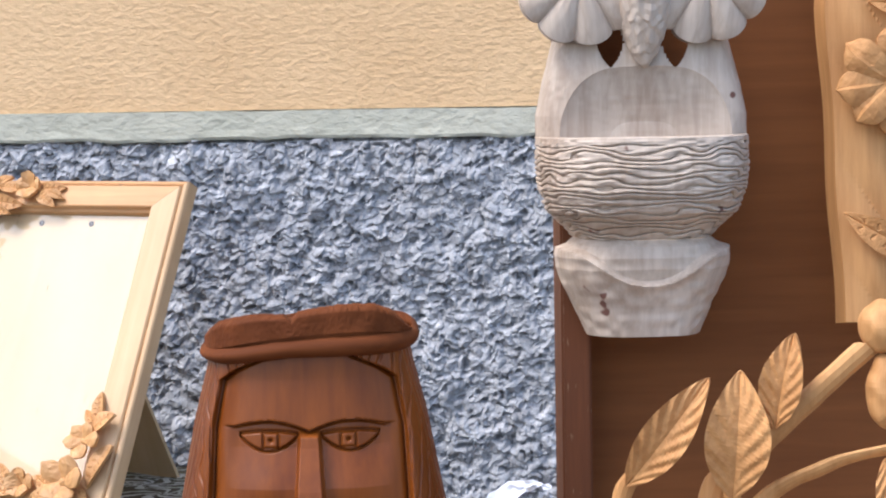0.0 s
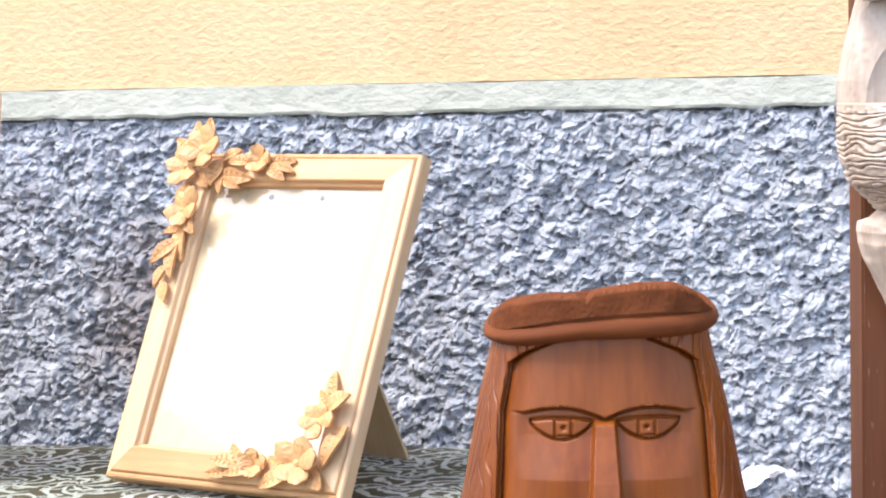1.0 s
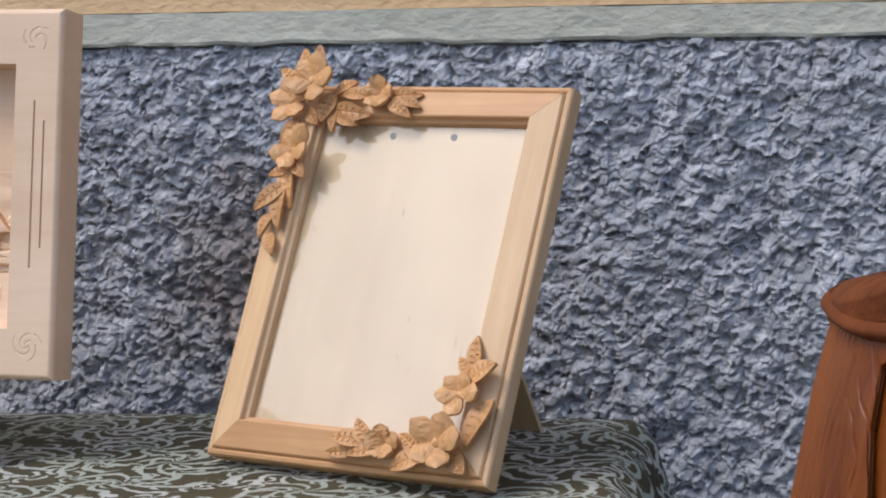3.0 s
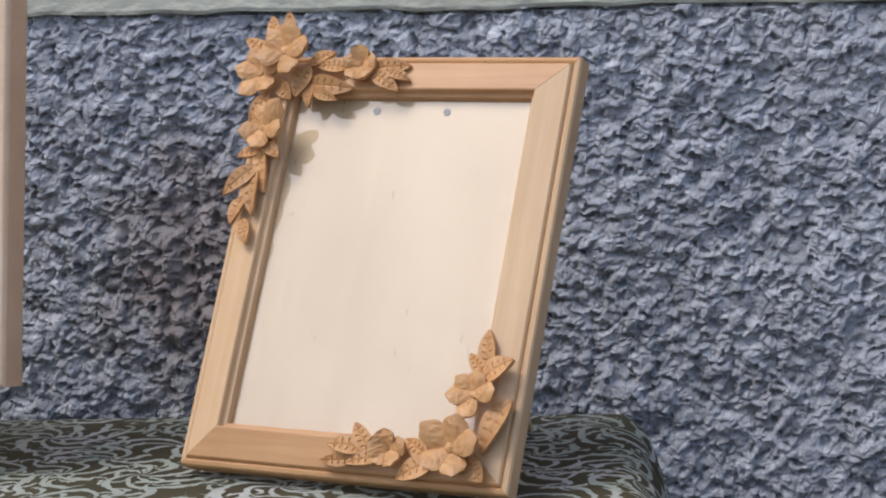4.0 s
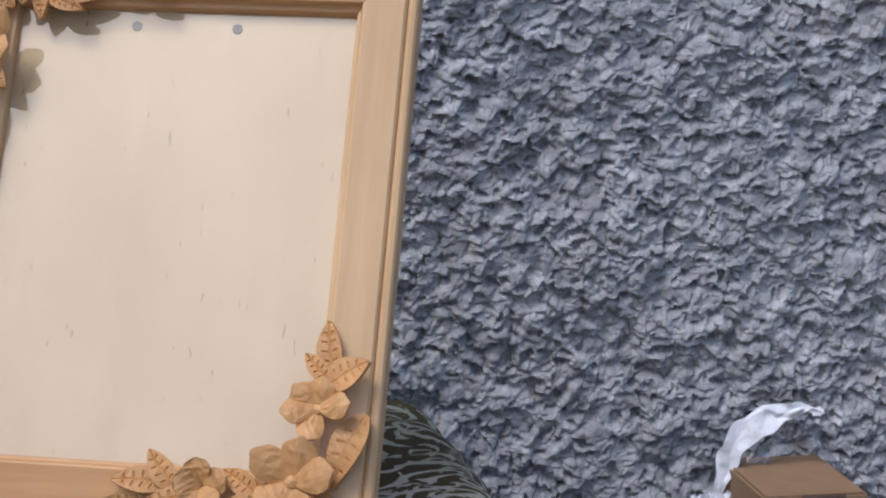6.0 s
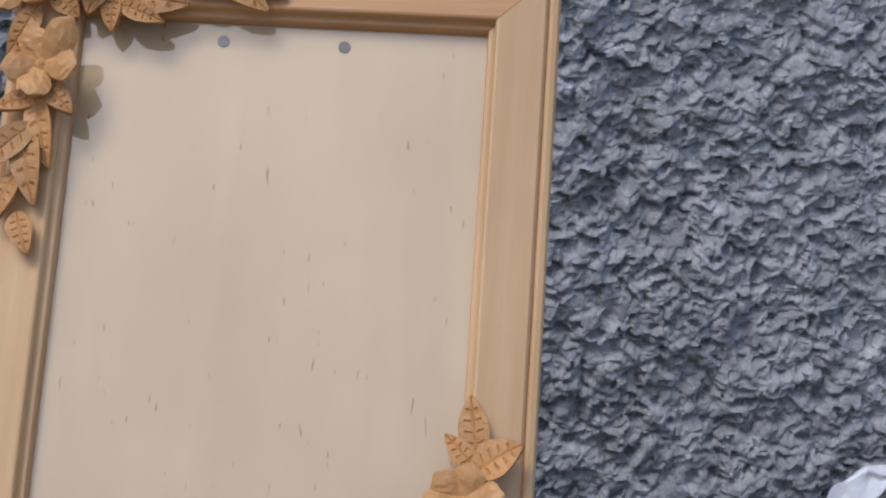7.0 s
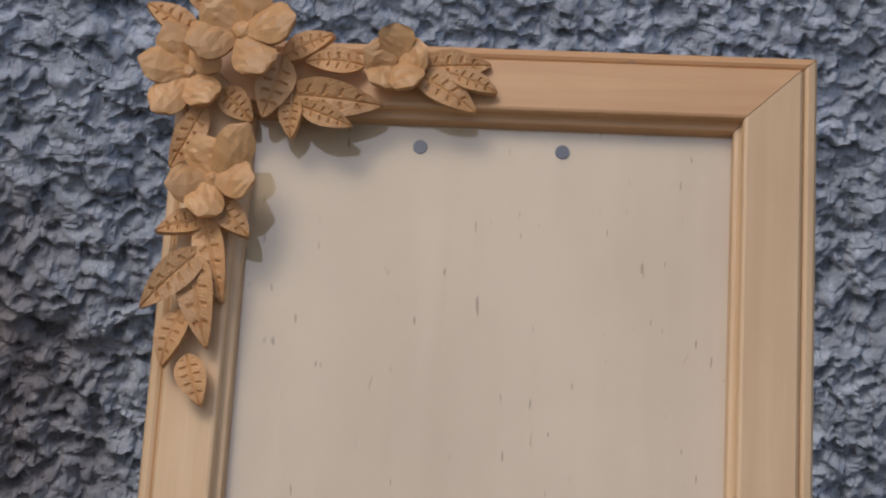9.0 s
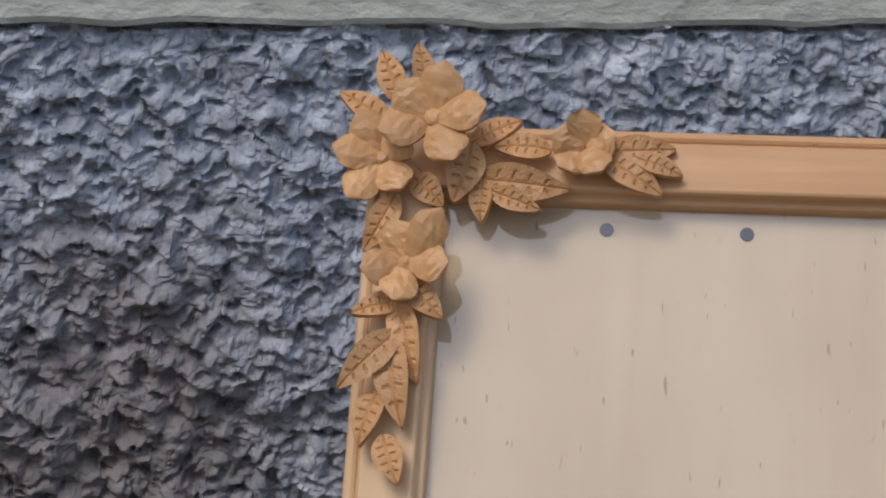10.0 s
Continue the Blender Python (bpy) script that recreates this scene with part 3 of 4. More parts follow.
for x in (0.1215, 0.1853):
    bm = bmesh.new()
    bmesh.ops.create_cone(bm, cap_ends=True, segments=20, radius1=0.0034, radius2=0.0030, depth=0.0016)
    part("pin", bm, STEEL, picture, "small grey metal pin", pose(x, 0.3085, 0.0115))
# folding strut behind
bm = bmesh.new()
pts = [(-0.052, 0), (0.052, 0), (0.024, 0.235), (-0.024, 0.235)]
lo = [bm.verts.new((x, y, 0)) for x, y in pts]
hi = [bm.verts.new((x, y, 0.004)) for x, y in pts]
bm.faces.new(lo[::-1]), bm.faces.new(hi)
for i in range(4):
    bm.faces.new((lo[i], lo[(i + 1) % 4], hi[(i + 1) % 4], hi[i]))
strut = part("strut", bm, STRUT_WOOD, picture, "pale fibreboard folding strut")
foot = picture.matrix_basis.inverted() @ Vector((-0.006, -0.148, TABLE_Z + 0.004))
hinge = Vector((0.176, 0.262, -0.001))
yv = (hinge - foot).normalized()
zv = Vector((1, 0, 0)).cross(yv).normalized()
xv = yv.cross(zv)
strut.matrix_basis = Matrix.Translation(foot) @ Matrix((xv, yv, zv)).transposed().to_4x4()

# carved wreath: upper left corner, then lower right corner (millimetres in the frame's own plane)
mm = 0.001
TOP_LEAVES = [(60, 343, 82, 353, 12), (93, 340, 69, 341, 12), (58, 340, 53, 313, 17), (64, 326, 105, 323, 17), (66, 324, 65, 305, 11), (71, 319, 93, 310, 10),
              (121, 341, 152, 342, 14), (121, 335, 146, 319, 14), (135, 336, 155, 328, 10), (24, 364, 14, 388, 13), (35, 368, 31, 391, 11), (19, 350, -5, 363, 13)]
SIDE_LEAVES = [(33, 325, 48, 313, 13), (24, 316, 13, 289, 13), (35, 272, 51, 256, 13), (31, 265, 9, 259, 12), (31, 266, 43, 229, 14), (29, 249, 5, 224, 15), (28, 248, 35, 206, 16), (25, 222, 17, 198, 14), (29, 202, 36, 181, 13)]
LOW_LEAVES = [(270, 94, 265, 124, 15), (267, 88, 253, 104, 11), (270, 85, 292, 99, 19), (290, 66, 274, 26, 21), (177, 22, 147, 24, 16), (184, 21, 166, 41, 14), (169, 15, 141, 10, 10), (194, 16, 165, 9, 13), (238, 17, 209, 1, 17), (265, 20, 281, 5, 17), (231, 22, 212, 34, 13)]
for k, (a, b, c2, d, w) in enumerate(TOP_LEAVES + SIDE_LEAVES + LOW_LEAVES):
    a, b = a - 0.10 * (c2 - a), b - 0.10 * (d - b)
    carved_leaf(picture, a * mm, b * mm, c2 * mm, d * mm, w * mm * 1.06, 0.0245 + (k % 3) * 0.0016, 100 + k)
# each blossom: centre, height, then the reach of its five petals
BLOSSOMS = [(42, 349, 38, 0.50, [(6, 22), (-16, 13), (23, 2), (-22, -8), (10, -21)]),
            (19, 332, 30, 0.36, [(-12, 19), (-21, 2), (10, 10), (-14, -19), (9, -15)]),
            (34, 281, 33, 0.52, [(-6, 18), (13, 22), (18, -1), (-18, -4), (-4, -17)]),
            (111, 340, 28, 0.64, [(-1, 15), (13, 5), (7, -13), (-10, -11), (-14, 5)]),
            (254, 27, 33, 0.48, [(-21, 14), (4, 23), (23, 5), (7, -21), (-15, -17)]),
            (202, 22, 29, 0.64, [(-3, 15), (13, 6), (7, -12), (-10, -11), (-14, 4)]),
            (264, 70, 31, 0.50, [(-13, 12), (4, 16), (18, 2), (-5, -18), (-19, -4)])]
for k, (x, y, z, lift, petals) in enumerate(BLOSSOMS):
    blossom(picture, x * mm, y * mm, z * mm, lift, petals, k + 1)
bm = bmesh.new()
bmesh.ops.create_cone(bm, cap_ends=True, segments=18, radius1=0.0034, radius2=0.0030, depth=0.0012)
KNOT = wood("dark pine knot", (0.30, 0.145, 0.06), (0.20, 0.09, 0.035), 1, 3.0, 0.55)
part("knot", bm, KNOT, picture, "small brown knot", pose(0.2145, 0.3475, 0.0176, 6, 0, 0))

# ---------- carved village relief on its easel ----------
relief = tagged(new("relief_picture"), "pale limewood relief of a lakeside village in a grooved frame", "wood carving")
RW, RH = 0.371, 0.333
lower_right = Vector((-0.3544, -0.338, 0.822))
relief.matrix_basis = Matrix.Translation(lower_right) @ pose(0, 0, 0, 80.2, 0.43, 2.44) @ Matrix.Translation((-RW, 0, 0))
THICK = 0.044
cell = 0.0006
nu, nv = int(RW / cell), int(RH / cell)
gu, gv = np.meshgrid(np.arange(nu + 1) * RW / nu, np.arange(nv + 1) * RH / nv, indexing="xy")
top = np.full(gu.shape, THICK)
BU0, BU1, BV0, BV1 = 0.047, RW - 0.0445, 0.0455, RH - 0.050


def groove(field, x0, x1, y0, y1, deep=0.0028):
    inside = (gu >= x0) & (gu <= x1) & (gv >= y0) & (gv <= y1)
    field[inside] -= deep


for k, (a, b) in enumerate(((0.095, 0.290), (0.108, 0.277), (0.116, 0.267))):
    groove(top, a, b, 0.0275 - 0.0072 * k, 0.0289 - 0.0072 * k)
for k, (a, b) in enumerate(((0.100, 0.285), (0.116, 0.268))):
    groove(top, a, b, RH - 0.0345 + 0.012 * k, RH - 0.0330 + 0.012 * k)
for side in (0, 1):
    for k, (a, b) in enumerate(((0.100, 0.250), (0.118, 0.232))):
        x = RW - 0.0255 + 0.0095 * k if side else 0.0255 - 0.0095 * k
        groove(top, x - 0.0008, x + 0.0008, a, b)
# shallow leaf scrolls cut into the four corners
for cx, cy in ((0.030, 0.030), (RW - 0.025, 0.030), (0.030, RH - 0.028), (RW - 0.025, RH - 0.028)):
    rr, an = np.hypot(gu - cx, gv - cy), np.arctan2(gv - cy, gu - cx)
    swirl = np.sin(rr * 900 + 3 * an) * np.exp(-(rr / 0.017) ** 4)
    top -= np.where(swirl > 0.55, 0.0005, 0) * (lumps(gu.shape, 8, 70) > 0.4)
edge = np.minimum.reduce([gu, RW - gu, gv, RH - gv])
top -= 0.004 * np.clip(1 - edge / 0.005, 0, 1) ** 2
# recess with sky, hills, water, quay and path
fx, fy = (gu - BU0) / (BU1 - BU0), (gv - BV0) / (BV1 - BV0)
inside = (fx > 0) & (fx < 1) & (fy > 0) & (fy < 1)
base = np.full(gu.shape, 0.0105)
soft = lumps(gu.shape, 60, 71)
base += 0.0009 * np.exp(-((fy - 0.42 - 0.16 * np.clip(fx - 0.45, 0, 1)) / 0.05) ** 2) * np.clip((fx - 0.45) / 0.2, 0, 1) + 0.0005 * np.sin(fy * 60 + fx * 16 + 4 * soft) * (fx > 0.5) * (fy > 0.38) * (fy < 0.6)
water = fy < 0.265
base = np.where(water, 0.0135 + 0.010 * np.clip((0.265 - fy) / 0.265, 0, 1) + 0.00004 * np.sin(fy * 190 + 3 * soft + fx * 9), base)
shore = np.where(fy > 0.155, 0.58 + 0.22 * ((0.265 - fy) / 0.11).clip(0, 1) ** 1.3, 0.80 - 0.20 * ((0.155 - fy) / 0.155).clip(0, 1) ** 0.55)
land = (fx > shore) & water
base = np.where(land, base + 0.0020 * np.clip((fx - shore) / 0.006, 0, 1) - 0.0014 * np.clip((fx - shore) / 0.06, 0, 1), base)
base = np.where((fx > shore + 0.06) & (fy < 0.16), base + 0.0008 * (np.sin(fx * 120 + 9 * lumps(gu.shape, 18, 72)) > 0.2), base)
X100, Y100 = fx * 100 + 1.5, fy * 100 + 0.5
knife = lumps(gu.shape, 11, 75) - 0.5
chip = lumps(gu.shape, 5, 76) - 0.5


def carve(outline, height, slope=(0, 0), rough=0.0003, edge=0.7):
    """Raise a shape given in hundredths of the picture, with drawn-in edges and a tilted face."""
    global base
    inside_shape = np.zeros(gu.shape, bool)
    near = np.full(gu.shape, 99.0)
    for (xa, ya), (xb, yb) in zip(outline, outline[1:] + outline[:1]):
        if ya != yb:
            inside_shape ^= ((ya > Y100) != (yb > Y100)) & (X100 < (xb - xa) * (Y100 - ya) / (yb - ya) + xa)
        t = np.clip(((X100 - xa) * (xb - xa) + (Y100 - ya) * (yb - ya)) / ((xb - xa) ** 2 + (yb - ya) ** 2), 0, 1)
        near = np.minimum(near, np.hypot(X100 - xa - t * (xb - xa), Y100 - ya - t * (yb - ya)))
    mx, my = sum(p[0] for p in outline) / len(outline), sum(p[1] for p in outline) / len(outline)
    face = 0.0105 + height * 0.92 + slope[0] * (X100 - mx) * 0.0004 + slope[1] * (Y100 - my) * 0.0004 + knife * rough * 2 + chip * rough
    face -= 0.0013 * (1 - np.clip(near / edge, 0, 1)) ** 2
    base = np.where(inside_shape, np.maximum(base, face), base)


def score(x0, y0, x1, y1, width=0.35, deep=0.0014):
    global base
    t = np.clip(((X100 - x0) * (x1 - x0) + (Y100 - y0) * (y1 - y0)) / ((x1 - x0) ** 2 + (y1 - y0) ** 2), 0, 1)
    base = base - deep * np.exp(-(np.hypot(X100 - x0 - t * (x1 - x0), Y100 - y0 - t * (y1 - y0)) / width) ** 4)


def clump(x, y, rx, ry, height):
    global base
    d = np.hypot((X100 - x) / rx, (Y100 - y) / ry) + chip * 0.9
    base = np.maximum(base, 0.0105 + height * 0.95 * np.sqrt(np.clip(1 - d * d, 0, 1)) + chip * 0.0032 * (d < 1))


base = np.where((fy > 0.262) & (fy < 0.33), 0.0135 + 0.001 * knife, base)
for k, (x, y, rx, ry, hh) in enumerate(((4, 46, 4, 4, 5), (16, 41, 5, 6, 4), (35, 51, 5, 5, 4), (22, 42, 4, 5, 4), (58, 47, 4, 3, 6), (63, 43, 5, 5, 7), (62, 36, 3, 6, 6), (69, 42, 4, 4, 6), (74, 43.5, 4, 3, 6), (79, 43, 4, 3.5, 5.5), (70, 36, 4, 5, 7), (76, 37, 5, 5, 7), (82, 41, 4, 4, 6), (86, 46, 3, 2.5, 6), (67, 31, 3, 4, 8), (97, 40, 3, 4, 4), (80, 29, 3, 2, 8))):
    clump(x, y, rx, ry, hh * 0.001)
# church: tower, cornice, spire, gable with swept roof
carve([(43, 33), (50.4, 33), (50.4, 62), (43, 62)], 0.0080)
carve([(50.4, 33), (53.4, 34), (53.4, 61.5), (50.4, 62)], 0.0066, (-4, 0))
carve([(42.2, 63.4), (54.2, 62.4), (54.2, 64.6), (42.2, 65.4)], 0.0105)
carve([(43, 61.6), (53.4, 61), (53.4, 62.6), (43, 63.2)], 0.0092)
carve([(43.6, 65), (53, 64.6), (50, 71), (49.4, 83), (47.6, 84), (46.6, 82), (46.4, 71)], 0.0085, (-3, -0.5))
carve([(31, 45), (40.3, 58), (48, 49), (54.5, 43.5), (54.5, 27), (31, 27)], 0.0070, (0.3, -0.1))
carve([(38.6, 61.5), (41.6, 60.5), (49.4, 48.6), (56.4, 42.2), (55.4, 40.8), (47.6, 46.2), (39.6, 57.2)], 0.0098)
carve([(40.4, 60.5), (38.6, 59), (32.4, 48), (29, 45.6), (30, 44.2), (34, 46), (40.6, 56.5)], 0.0096)
carve([(40.5, 62), (43, 61), (43, 55), (41.5, 59)], 0.0060)
carve([(45.6, 26), (49, 26), (49, 33), (47.3, 34.5), (45.6, 33)], 0.0082)
# houses before it
carve([(25, 31), (37, 31), (37, 38.5), (32.5, 44), (25, 37.5)], 0.0086)
carve([(32.4, 45.6), (36.6, 45.4), (42.4, 38.6), (37.2, 38.2)], 0.0100, (-0.6, -0.5))
carve([(23.8, 36.8), (32.2, 45.8), (33, 44.6), (25, 35.8)], 0.0104)
carve([(37, 30), (41.6, 30), (41.6, 38.4), (37, 38.4)], 0.0080)
carve([(19.4, 31.6), (34.4, 31.6), (34.4, 36), (31, 34), (19.4, 33.8)], 0.0098, rough=0.0006)
carve([(14.5, 26), (46, 26), (46, 30.4), (14.5, 30.4)], 0.0086, rough=0.0008)
carve([(3, 26.4), (13.6, 26.4), (13.6, 32), (3, 31.4)], 0.0104, rough=0.0010)
carve([(1.4, 31), (15, 31), (15, 38), (1.4, 38)], 0.0080)
carve([(1.0, 37.6), (3.6, 37.6), (10.4, 46), (17, 37.6), (15, 37.6), (15, 38.6), (1.0, 38.6)], 0.0100)
carve([(53, 30.4), (61, 30.4), (61, 38), (53, 38)], 0.0080)
carve([(52.4, 37.6), (62, 37.2), (58.6, 41.4), (54, 41.4)], 0.0100, (0, -0.6))
carve([(54.4, 26.4), (69, 26.4), (69, 30), (54.4, 30)], 0.0088, rough=0.0006)
# barn, its long roof and the boathouse
carve([(83, 31), (93, 31), (93, 38), (89.7, 43), (83, 37.4)], 0.0088)
carve([(88.4, 46), (92.2, 45), (97.4, 37.4), (93.2, 36.8)], 0.0106, (-0.8, -0.3))
carve([(86.6, 45.2), (89.6, 44.6), (84.4, 36.8), (73.4, 28.2), (71.4, 29.4), (79.4, 35.6)], 0.0108)
carve([(83, 24.4), (98.6, 24.8), (98.6, 30.2), (82.6, 29.6)], 0.0106)
for x in (84.6, 86.2, 87.8, 89.4, 91):
    score(x, 31.5, x, 37.5)
for x, y in ((51.0, 36), (53.2, 36.5)):
    score(x, y, x, y + 5.5, 0.5)
for x0, x1, y in ((7, 12, 35.4), (6.2, 14, 39.4), (38, 41, 36), (88, 91, 27.4), (93.6, 96, 27.6), (75, 97, 21.8), (82.6, 98, 30.6), (56, 60, 36.4)):
    score(x0, y, x1, y, 0.4)
for x, y in ((7, 33), (57.2, 33.5), (59.4, 33.5), (38, 33), (29, 33.5)):
    score(x, y, x, y + 2.4, 0.45)
for k in range(9):
    y = 22.0 - 2.4 * k
    score(6 + (k * 17) % 23, y, 26 + (k * 13) % 24, y + 0.4, 0.22, 0.0003)
for k in range(7):
    score(74 + 3.2 * k, 13 - k % 3, 72 + 3.6 * k, 2 + (k * 5) % 4, 0.5, 0.0009)
top = np.where(inside, np.minimum(base, THICK - 0.001), top)
P = np.stack([gu, gv, top], axis=-1)
panel = grid_mesh("carved_panel", P, RELIEF_WOOD)
panel.parent = relief
part("slab", boxed(0.0008, RW - 0.0008, 0.0008, RH - 0.0008, 0, 0.0095), RELIEF_WOOD, relief)
bm = bmesh.new()
loop = [(0, 0), (RW, 0), (RW, RH), (0, RH)]
lo = [bm.verts.new((x, y, 0)) for x, y in loop]
hi = [bm.verts.new((x, y, THICK - 0.004)) for x, y in loop]
for i in range(4):
    bm.faces.new((lo[i], lo[(i + 1) % 4], hi[(i + 1) % 4], hi[i]))
part("side_edge", bm, RELIEF_WOOD, relief)


def at_relief(px, py):
    return BU0 + px * (BU1 - BU0), BV0 + py * (BV1 - BV0)


for k, (a, b0, b1, w) in enumerate(((0.180, 0.30, 0.735, 0.038), (0.265, 0.33, 0.735, 0.035), (0.070, 0.36, 0.570, 0.024))):
    bm = bmesh.new()
    bmesh.ops.create_icosphere(bm, subdivisions=4, radius=1.0)
    x, y = at_relief(a, (b0 + b1) / 2)
    hgt = (b1 - b0) * (BV1 - BV0) / 2
    rnd = random.Random(k)
    for p in bm.verts:
        t = (p.co.y + 1) / 2
        wob = noise.noise(Vector((p.co.x * 4, p.co.y * 9, p.co.z * 5 + k * 7))) * 0.34
        taper = 1.05 - 0.45 * t
        p.co = Vector((p.co.x * w * 0.293 * taper * (1 + wob) * 1.55, p.co.y * hgt, 0.013 + p.co.z * 0.0100 * (1 + wob)))
    part("tree", bm, RELIEF_WOOD, relief, "", pose(x, y, 0))
bm = bmesh.new()
bmesh.ops.create_icosphere(bm, subdivisions=3, radius=1.0)
for p in bm.verts:
    p.co = Vector((p.co.x * 0.014, p.co.y * 0.0042 + (0.003 * abs(p.co.x) ** 2), p.co.z * 0.004))
bmx, bmy = at_relief(0.295, 0.195)
part("boat", bm, RELIEF_WOOD, relief, "", pose(bmx, bmy, 0.0195, 0, 0, 6))

easel = tagged(new("plate_easel"), "raw pale wooden plate easel with scalloped legs", "easel")
easel.matrix_basis = pose(-0.543, -0.391, TABLE_Z)


def plate_outline():
    """One scalloped plate in side view: front toe with a hooked lip, notch for the panel, long rear foot (millimetres)."""
    return [(1, 0), (1, 20), (5, 26), (14, 30), (32, 33), (50, 35), (68, 36), (90, 35), (104, 32), (113, 26), (117, 17), (120, 16), (120, 0), (203, 0), (203, 66),
            (70, 66), (52, 62), (36, 56), (22, 53), (10, 54), (4, 60), (5, 69), (9, 78), (5, 87), (-4, 91), (-14, 90), (-24, 84), (-29, 74), (-30, 60), (-32, 46), (-31, 20), (-32, 0)]


def extruded(outline, x0, x1):
    bm = bmesh.new()
    lo = [bm.verts.new((y * 0.001, x0, z * 0.001)) for y, z in outline]
    hi = [bm.verts.new((y * 0.001, x1, z * 0.001)) for y, z in outline]
    k = len(outline)
    bm.faces.new(lo), bm.faces.new(hi[::-1])
    for i in range(k):
        bm.faces.new((lo[i], hi[i], hi[(i + 1) % k], lo[(i + 1) % k]))
    bmesh.ops.triangulate(bm, faces=[f for f in bm.faces if len(f.verts) > 4])
    return bm


part("side_plate", extruded(plate_outline(), 0.0, 0.012), STAND_WOOD, easel, "", pose(-0.116, 0, 0, 0, 0, 54.6))
part("side_plate", extruded(plate_outline(), -0.016, 0.0), STAND_WOOD, easel, "", pose(0.109, 0.012, 0, 0, 0, 125.4))

# ---------- front table that carries the carvings before the street ----------
front = tagged(new("front_table"), "plain wooden table carrying the larger carvings", "table")
front.matrix_basis = pose(0.68, -1.12, 0, 0, 0, 14)
part("tabletop", boxed(-0.36, 0.42, -0.20, 0.22, 0.722, 0.752, bevel=0.003), TABLE_WOOD, front)
for x in (-0.32, 0.38):
    for y in (-0.16, 0.18):
        part("leg", boxed(x - 0.025, x + 0.025, y - 0.025, y + 0.025, 0, 0.722), TABLE_WOOD, front)

# ---------- carved wooden head, one plain mesh ----------
unit = np.linspace(0, 2 * math.pi, 24001)
ux, uy = np.cos(unit), np.sin(unit)
ux, uy = np.sign(ux) * np.abs(ux) ** 0.62, np.sign(uy) * np.abs(uy) ** 0.62
run = np.concatenate([[0], np.cumsum(np.hypot(np.diff(ux), np.diff(uy)) * np.where(uy[1:] < -0.3, 3.2, 1.0))])
even = np.linspace(0, run[-1], 760, endpoint=False)
ux, uy = np.interp(even, run, ux), np.interp(even, run, uy)
# heights of the cap's rim and crown, which rise towards one side
def rim_low(x):
    return np.interp(x, [-0.060, -0.040, -0.011, 0.024, 0.060], [0.2695, 0.2706, 0.2740, 0.2743, 0.2747])


def rim_high(x):
    return np.interp(x, [-0.060, -0.025, -0.006, 0.026, 0.060], [0.2775, 0.2825, 0.2845, 0.2863, 0.2862])


def crown_top(x):
    return np.interp(x, [-0.060, -0.049, -0.027, -0.012, -0.0085, -0.005, 0.0176, 0.036, 0.046, 0.056], [0.2885, 0.2945, 0.2975, 0.2965, 0.2940, 0.2985, 0.3018, 0.3020, 0.2985, 0.2900])


def body_half(z):
    return np.interp(z, [0, 0.10, 0.17, 0.195, 0.235, 0.262, 0.275], [0.098, 0.094, 0.0785, 0.0735, 0.0660, 0.0590, 0.0565])


